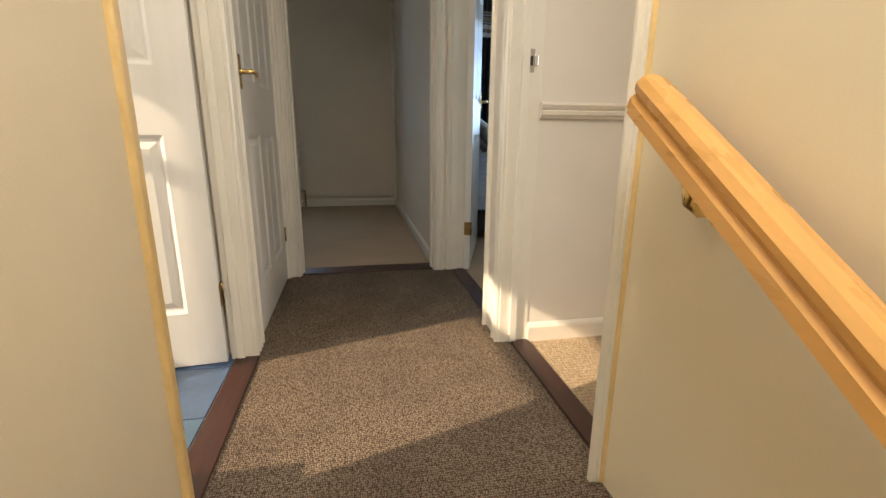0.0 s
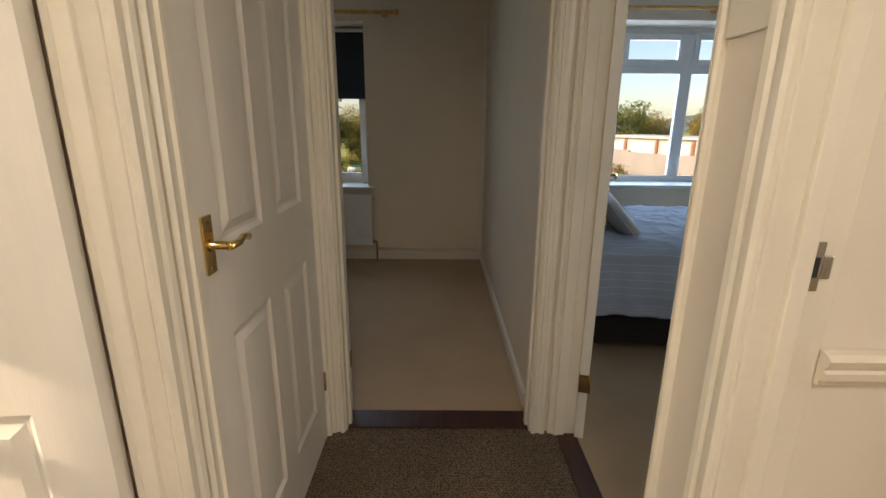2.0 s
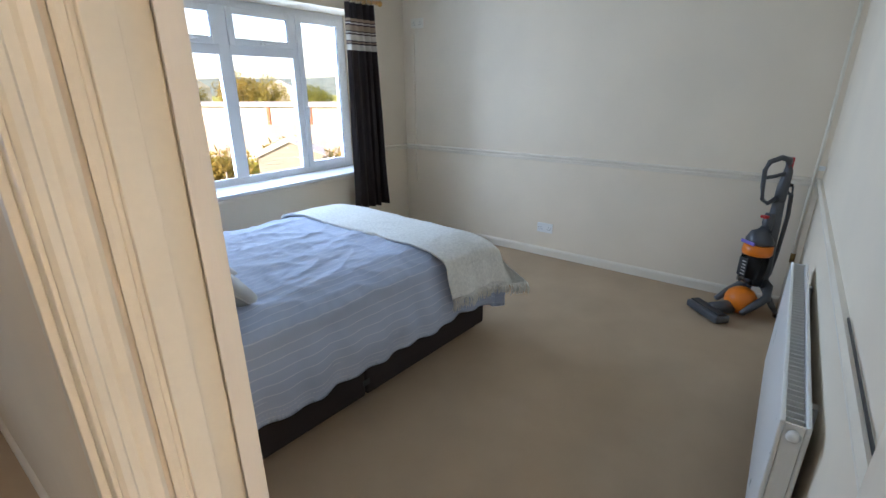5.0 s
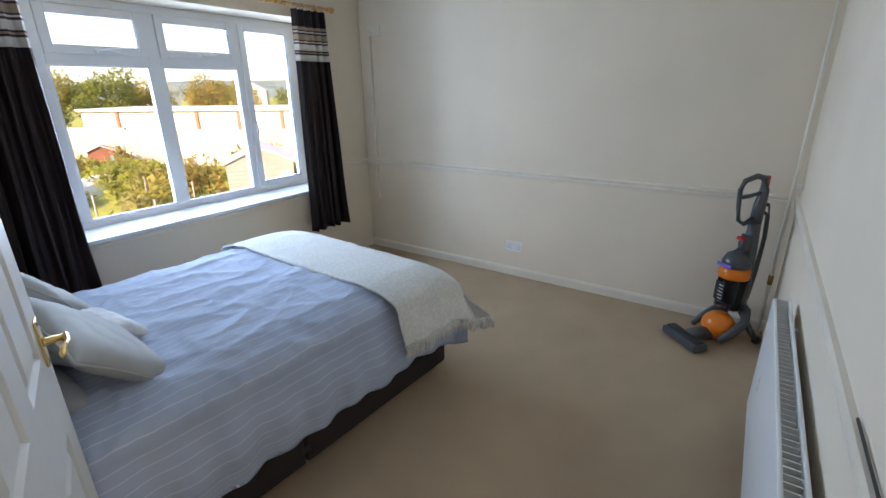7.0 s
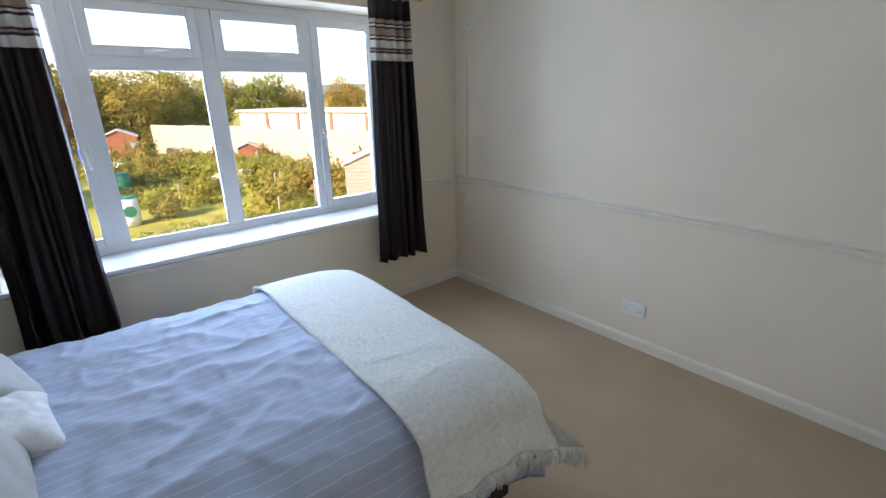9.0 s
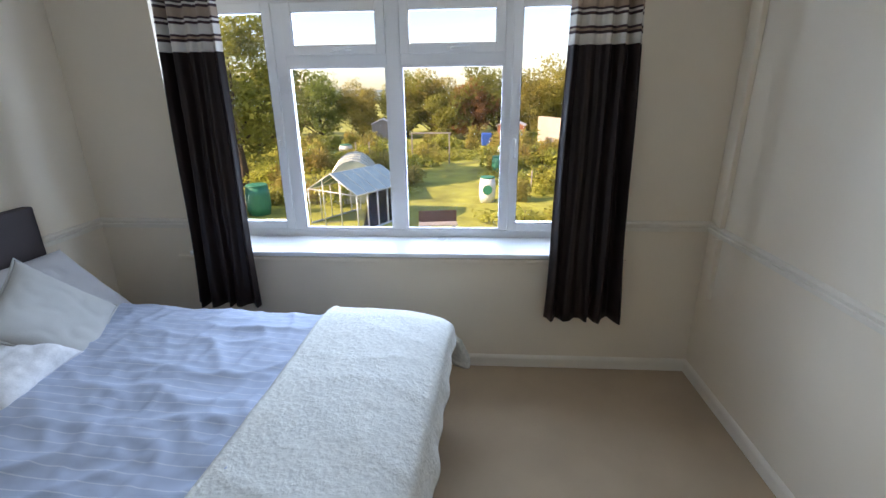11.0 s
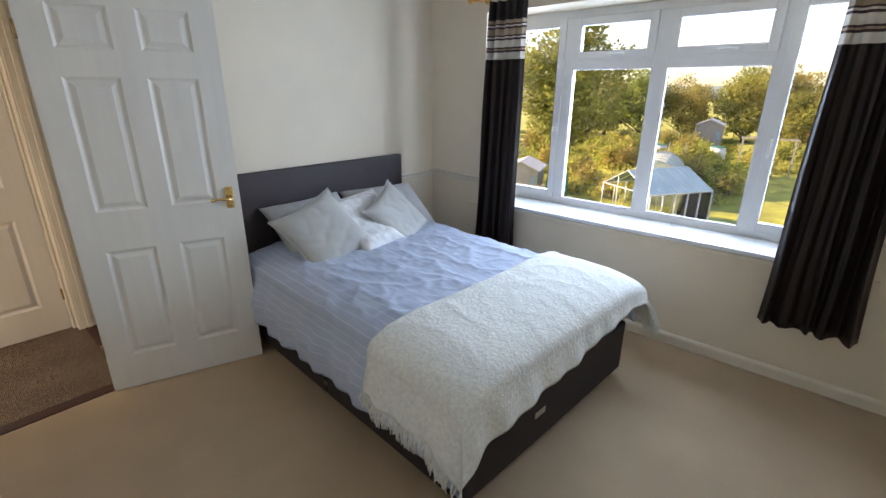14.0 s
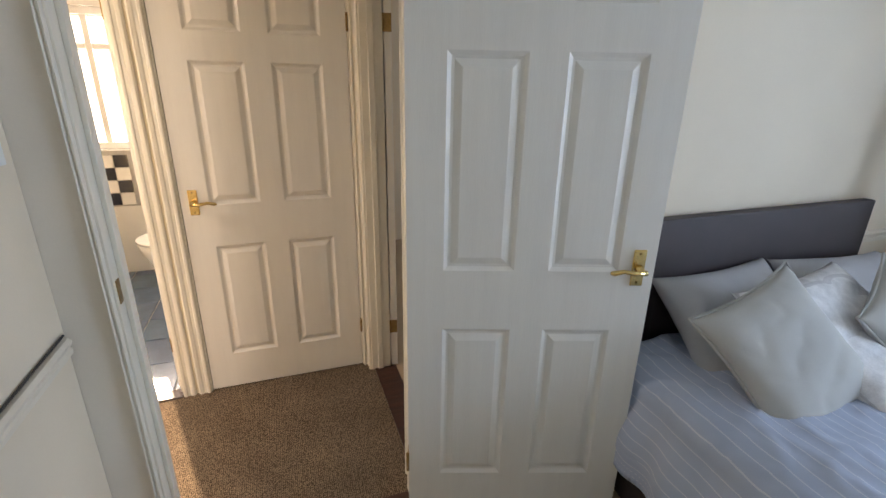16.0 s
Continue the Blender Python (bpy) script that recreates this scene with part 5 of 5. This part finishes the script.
sh = [shrub("shrub", "yellow-green allotment bush in sun", 1, 1.3, 1.0, 520), shrub("shrub", "low leafy vegetable bed plants", 2, 1.5, 0.55, 420), shrub("shrub", "tall bean and berry bush", 3, 1.0, 1.5, 560, LEAF)]
rs = random.Random(8)
for k, (x, y) in enumerate(((-3.5, 27), (6.5, 24), (-6, 24))):
    sh[k].matrix_basis = pose(x, y, G)
n = 0
while n < 270:
    x, y = rs.uniform(-17, 16), rs.uniform(15, 45)
    if (0.1 < x < 3.3 + 0.02 * y and y < 34) or (x < 0.5 and y < 20.5) or x > 24 - 0.42 * (y - 8) - 0.8 or y < 17:
        continue
    c = copy_thing(sh[rs.choice((0, 0, 1, 1, 2))], pose(x, y, G, 0, 0, rs.uniform(0, 360)))
    s = rs.uniform(0.7, 1.35)
    c.scale = (s, s, s * rs.uniform(0.75, 1.15))
    n += 1


# greenhouse
def greenhouse(m):
    gh = thing("greenhouse", "aluminium framed greenhouse with pale blue roof panes", "greenhouse", m=m)
    W, L, H, R = 1.15, 1.25, 1.25, 1.85
    fr = bmesh.new()
    for x in (-W, W):
        for k in range(6):
            y = -L + 2 * L * k / 5
            tube([(x, y, 0), (x, y, H)], 0.02, 5, fr)
            tube([(x, y, H), (0, y, R)], 0.02, 5, fr)
        tube([(x, -L, H), (x, L, H)], 0.025, 5, fr)
        tube([(x, -L, 0.03), (x, L, 0.03)], 0.03, 5, fr)
    tube([(0, -L, R), (0, L, R)], 0.03, 5, fr)
    for y in (-L, L):
        for x in (-0.4, 0.4):
            tube([(x, y, 0), (x, y, R - 0.25)], 0.02, 5, fr)
        tube([(-W, y, H), (W, y, H)], 0.02, 5, fr)
    part("frame", fr, ALU, gh)
    for sx in (-1, 1):
        for k in range(5):
            y0, y1 = -L + 2 * L * k / 5 + 0.025, -L + 2 * L * (k + 1) / 5 - 0.025
            bm = bmesh.new()
            a = [(sx * W, y0, H), (sx * W, y1, H), (0.01 * sx, y1, R), (0.01 * sx, y0, R)]
            up = Vector((sx * 0.012, 0, 0.02))
            t = [bm.verts.new(p) for p in a]
            b = [bm.verts.new(Vector(p) + up) for p in a]
            bm.faces.new(t), bm.faces.new(b[::-1])
            for i in range(4):
                bm.faces.new((t[i], t[(i + 1) % 4], b[(i + 1) % 4], b[i]))
            part("roof_pane", bm, POLY, gh)
            part("side_pane", boxes((sx * W - 0.004, sx * W + 0.004, y0, y1, 0.05, H - 0.03)), GLASS, gh)
    return gh


greenhouse(pose(-1.1, 19.0, G, 0, 0, -30))
pt = thing("polytunnel", "small domed polythene tunnel behind the greenhouse", "polytunnel", m=pose(-2.3, 23.2, G, 0, 0, 12))
bm = bmesh.new()
arc = [(math.cos(math.pi * k / 12) * 1.2, math.sin(math.pi * k / 12) * 1.75) for k in range(13)]
ends = [[bm.verts.new((x, y, z)) for x, z in arc] for y in (-1.6, -0.8, 0, 0.8, 1.6)]
for a, b in zip(ends, ends[1:]):
    for k in range(12):
        bm.faces.new((a[k], a[k + 1], b[k + 1], b[k]))
bm.faces.new(ends[0]), bm.faces.new(ends[-1][::-1])
part("cover", bm, mat("dusty_polythene", (0.42, 0.45, 0.36), 0.4, 0.25, 2, 0.1), pt)
hoops = bmesh.new()
for y in (-1.6, -0.8, 0, 0.8, 1.6):
    tube([(x * 1.01, y, z * 1.01) for x, z in arc], 0.02, 5, hoops)
part("hoops", hoops, ALU, pt)


def shed(label, m, w, d, h, wood, roof=ROOFMETAL, window=True):
    s = thing("shed", label, "shed", "allotment sheds", m=m)
    n_ = 12
    for k in range(n_):
        part("board", boxes((-w / 2, w / 2, -d / 2 - 0.004 * (k % 2), d / 2 + 0.004 * (k % 2), h * k / n_ + 0.001, h * (k + 1) / n_ - 0.004)), wood, s)
    g_ = bmesh.new()
    a = [g_.verts.new(p) for p in ((-w / 2, -d / 2, h), (w / 2, -d / 2, h), (0, -d / 2, h + w * 0.22))]
    b = [g_.verts.new(p) for p in ((-w / 2, d / 2, h), (w / 2, d / 2, h), (0, d / 2, h + w * 0.22))]
    g_.faces.new(a), g_.faces.new(b[::-1])
    g_.faces.new((a[0], a[2], b[2], b[0])), g_.faces.new((a[1], b[1], b[2], a[2])), g_.faces.new((a[0], b[0], b[1], a[1]))
    part("gable", g_, wood, s)
    for sx in (-1, 1):
        r = bmesh.new()
        q = [(0, -d / 2 - 0.1, h + w * 0.22 + 0.01), (0, d / 2 + 0.1, h + w * 0.22 + 0.01), (sx * (w / 2 + 0.1), d / 2 + 0.1, h - 0.03), (sx * (w / 2 + 0.1), -d / 2 - 0.1, h - 0.03)]
        lo, hi = [r.verts.new(p) for p in q], [r.verts.new((p[0], p[1], p[2] + 0.05)) for p in q]
        r.faces.new(lo), r.faces.new(hi[::-1])
        for i in range(4):
            r.faces.new((lo[i], lo[(i + 1) % 4], hi[(i + 1) % 4], hi[i]))
        part("roof", r, roof, s)
    part("door", boxes((-0.35, 0.35, -d / 2 - 0.03, -d / 2 - 0.006, 0.02, h - 0.1), bevel=0.005), wood, s)
    if window:
        part("window", boxes((w * 0.30, w * 0.45, -d / 2 - 0.02, -d / 2 - 0.006, h * 0.5, h * 0.8)), POLY, s)
    return s


shed("grey weathered garden shed before the trees", pose(-4.6, 42, G, 0, 0, 8), 1.7, 1.8, 2.0, SHEDWOOD)
shed("grey garden shed with a pale roof among bushes", pose(-6.6, 19.5, G, 0, 0, 20), 1.4, 1.6, 1.25, SHEDWOOD)
shed("reddish brown shed by the pale wall", pose(6.2, 44, G, 0, 0, -10), 2.2, 1.8, 1.7, SHEDRED)
shed("grey shed below the boundary wall", pose(12.0, 18.8, G, 0, 0, -38), 2.4, 2.2, 1.75, SHEDWOOD, ROOFMETAL)
shed("small red-brown hut by the boundary wall", pose(11.6, 33, G, 0, 0, -20), 1.2, 1.2, 1.3, SHEDRED)


def butt(label, m, material, r=0.32, h=0.95):
    b = thing("water_butt", label, "water butt", "water butts", m=m)
    part("barrel", tube([(0, 0, 0), (0, 0, h * 0.3), (0, 0, h * 0.7), (0, 0, h)], [r * 0.88, r, r, r * 0.88], 20), material, b, smooth=True)
    part("lid", tube([(0, 0, h), (0, 0, h + 0.05)], [r * 0.92, r * 0.85], 20), GREENP, b)
    return b


bb = butt("white water butt with a green disc and lid on the lawn", pose(3.57, 22.1, G), PLASTW, 0.34, 1.0)
disc = tube([(0, -0.335, 0.55), (0, -0.352, 0.55)], 0.2, 18)
part("disc", disc, GREENP, bb)
butt("green plastic water butt on the grass", pose(4.3, 29, G), GREENP)
butt("green plastic water butt beside a bush", pose(-5.2, 19.8, G), GREENP, 0.45, 1.1)
butt("white water tank among plants", pose(-6.2, 36, G), PLASTW, 0.5, 0.9)
butt("white water tank among tall plants", pose(-2.9, 37, G), PLASTW, 0.5, 0.9)
butt("pale barrel among plants", pose(4.8, 33.5, G), PLASTW, 0.3, 1.0)
gp = thing("timber_frame", "weathered timber climbing frame over a bed", "frame", m=pose(0.2, 33, G))
for x in (-1.2, 1.2):
    part("post", boxes((x - 0.04, x + 0.04, -0.04, 0.04, 0, 1.9), bevel=0.005), SHEDWOOD, gp)
part("crossbar", boxes((-1.3, 1.3, -0.04, 0.04, 1.901, 1.98), bevel=0.005), SHEDWOOD, gp)
bf = thing("post_rail_fence", "pale timber post and rail fence", "fence", m=pose(-6.2, 17.2, G, 0, 0, 6))
for k in range(4):
    part("post", boxes((-1.9 + 1.2 * k - 0.04, -1.9 + 1.2 * k + 0.04, -0.04, 0.04, 0, 1.1)), SHEDWOOD, bf)
part("rail", boxes((-2.0, 1.8, -0.06, -0.041, 0.95, 1.04)), SHEDWOOD, bf)
part("rail", boxes((-2.0, 1.8, -0.06, -0.041, 0.45, 0.54)), SHEDWOOD, bf)
for x, y, h in ((6.3, 19.5, 1.3), (5.6, 24, 1.0), (7.2, 17.5, 1.2), (-4.2, 31, 1.6), (-3.6, 32, 1.5), (8.5, 21, 1.4), (9.2, 19, 1.3)):
    solid("stake", tube([(x, y, G), (x + 0.02, y, G + h)], [0.035, 0.03], 6), SHEDWOOD, "pale wooden stake standing in the plot", "stake", "plot stakes")
tb = thing("garden_bench", "dark wooden bench and table on the grass", "bench", m=pose(1.9, 17.0, G, 0, 0, 8))
part("seat", boxes((-0.6, 0.6, -0.2, 0.2, 0.42, 0.46), bevel=0.006), SHEDWOOD, tb)
for x in (-0.5, 0.5):
    part("leg", boxes((x - 0.03, x + 0.03, -0.18, 0.18, 0, 0.42)), DARKWOOD, tb)
part("backrest", boxes((-0.6, 0.6, 0.19, 0.22, 0.461, 0.82), bevel=0.006), DARKWOOD, tb)
solid("tarpaulin", boxes((3.6, 4.5, 43.2, 43.8, G, G + 1.1), bevel=0.12, seg=3), BLUEP, "blue tarpaulin over a heap", "tarpaulin")
nt_ = thing("netting_cage", "white netting draped over low hoops", "netting", m=pose(8.9, 27.3, G, 0, 0, -50))
bm = bmesh.new()
arc = [(math.cos(math.pi * k / 8) * 0.7, math.sin(math.pi * k / 8) * 0.75) for k in range(9)]
ends = [[bm.verts.new((x, y, z + 0.05 * math.sin(3 * y + k))) for k, (x, z) in enumerate(arc)] for y in (-1.6, -1, -0.4, 0.2, 0.8, 1.4)]
for a, b in zip(ends, ends[1:]):
    for k in range(8):
        bm.faces.new((a[k], a[k + 1], b[k + 1], b[k]))
part("net", bm, VOILE, nt_)

# boundary wall, low buildings and hills to the north-east
bw = thing("boundary_wall", "long pale rendered boundary wall in full sun", "wall")
A, B = Vector((8.9, 47.5, G)), Vector((22.5, 7, G))
along = (B - A).normalized()
side = Vector((along.y, -along.x, 0))
segs = 9
for k in range(segs):
    p, q = A + (B - A) * (k / segs), A + (B - A) * ((k + 1) / segs)
    bm = bmesh.new()
    c = [p, q, q + side * -0.22, p + side * -0.22]
    lo, hi = [bm.verts.new(v) for v in c], [bm.verts.new(v + Vector((0, 0, 2.25 + 0.05 * (k % 3)))) for v in c]
    bm.faces.new(lo), bm.faces.new(hi[::-1])
    for i in range(4):
        bm.faces.new((lo[i], lo[(i + 1) % 4], hi[(i + 1) % 4], hi[i]))
    part("wall_bay", bm, GARDENWALL, bw)


def low_building(label, m, w, d, h, walls, n_doors):
    b = thing("garage_block", label, "building", "low buildings beyond the wall", m=m)
    part("wall", boxes((-w / 2, w / 2, -d / 2, d / 2, 0, h)), walls, b)
    part("roof", boxes((-w / 2 - 0.25, w / 2 + 0.25, -d / 2 - 0.25, d / 2 + 0.25, h + 0.001, h + 0.22), bevel=0.03), ROOFMETAL, b)
    for k in range(n_doors):
        x = -w / 2 + w * (k + 0.5) / n_doors
        part("door", boxes((x - w / n_doors * 0.38, x + w / n_doors * 0.38, -d / 2 - 0.05, -d / 2 - 0.002, 0.05, h - 0.35), bevel=0.01), PLASTW, b)
        part("pier", boxes((x + w / n_doors * 0.43, x + w / n_doors * 0.5, -d / 2 - 0.12, -d / 2 - 0.002, 0, h - 0.05)), BRICKRED, b)
    return b


low_building("row of pale garages with a flat roof", pose(24, 41, G, 0, 0, -66), 22, 6, 2.9, CONC, 6)
low_building("pale flat-roofed workshop behind the boundary wall", pose(39, 31, G, 0, 0, -66), 16, 8, 3.2, GARDENWALL, 4)
low_building("brick outbuilding with a pale roof", pose(31, 17, G, 0, 0, -66), 7, 5, 2.9, BRICKRED, 2)
for k, (x, y) in enumerate(((110, 120), (128, 108), (92, 135), (145, 95), (70, 150), (160, 118))):
    h = thing("house", "distant pale house with a pitched roof", "house", "distant houses", m=pose(x, y, G, 0, 0, 25 * k))
    part("wall", boxes((-5, 5, -4, 4, 0, 4.6)), CONC, h)
    r = bmesh.new()
    v = [r.verts.new(p) for p in ((-5.3, -4.3, 4.601), (5.3, -4.3, 4.601), (5.3, 4.3, 4.601), (-5.3, 4.3, 4.601), (-5.3, 0, 7), (5.3, 0, 7))]
    for f in ((0, 1, 5, 4), (2, 3, 4, 5), (0, 4, 3), (1, 2, 5), (0, 3, 2, 1)):
        r.faces.new([v[i] for i in f])
    part("roof", r, SHEDRED if k % 2 else CONC, h)
    for x in (-2.5, 2.5):
        for z in (1.2, 3.2):
            part("window", boxes((x - 0.6, x + 0.6, -4.06, -4.001, z, z + 1.1)), POLY, h)
hb = bmesh.new()
prev = None
for k in range(61):
    a = radians(-75 + 150 * k / 60)
    d = 520
    top = 9 + 9 * max(0, math.sin(a * 1.4 - 0.1)) + 2.5 * noise.noise(Vector((k * 0.35, 0, 0))) + 1.5 * noise.noise(Vector((k * 1.3, 3, 0)))
    col = [hb.verts.new((math.sin(a) * d * s, math.cos(a) * d * s, z)) for s, z in ((0.7, G), (0.85, G + top * 0.6), (1.0, G + top), (1.2, G))]
    if prev:
        for i in range(3):
            hb.faces.new((prev[i], col[i], col[i + 1], prev[i + 1]))
    prev = col
struct("backdrop_hills", hb, HILL, "low wooded hills on the horizon, tinted with haze", "hills")
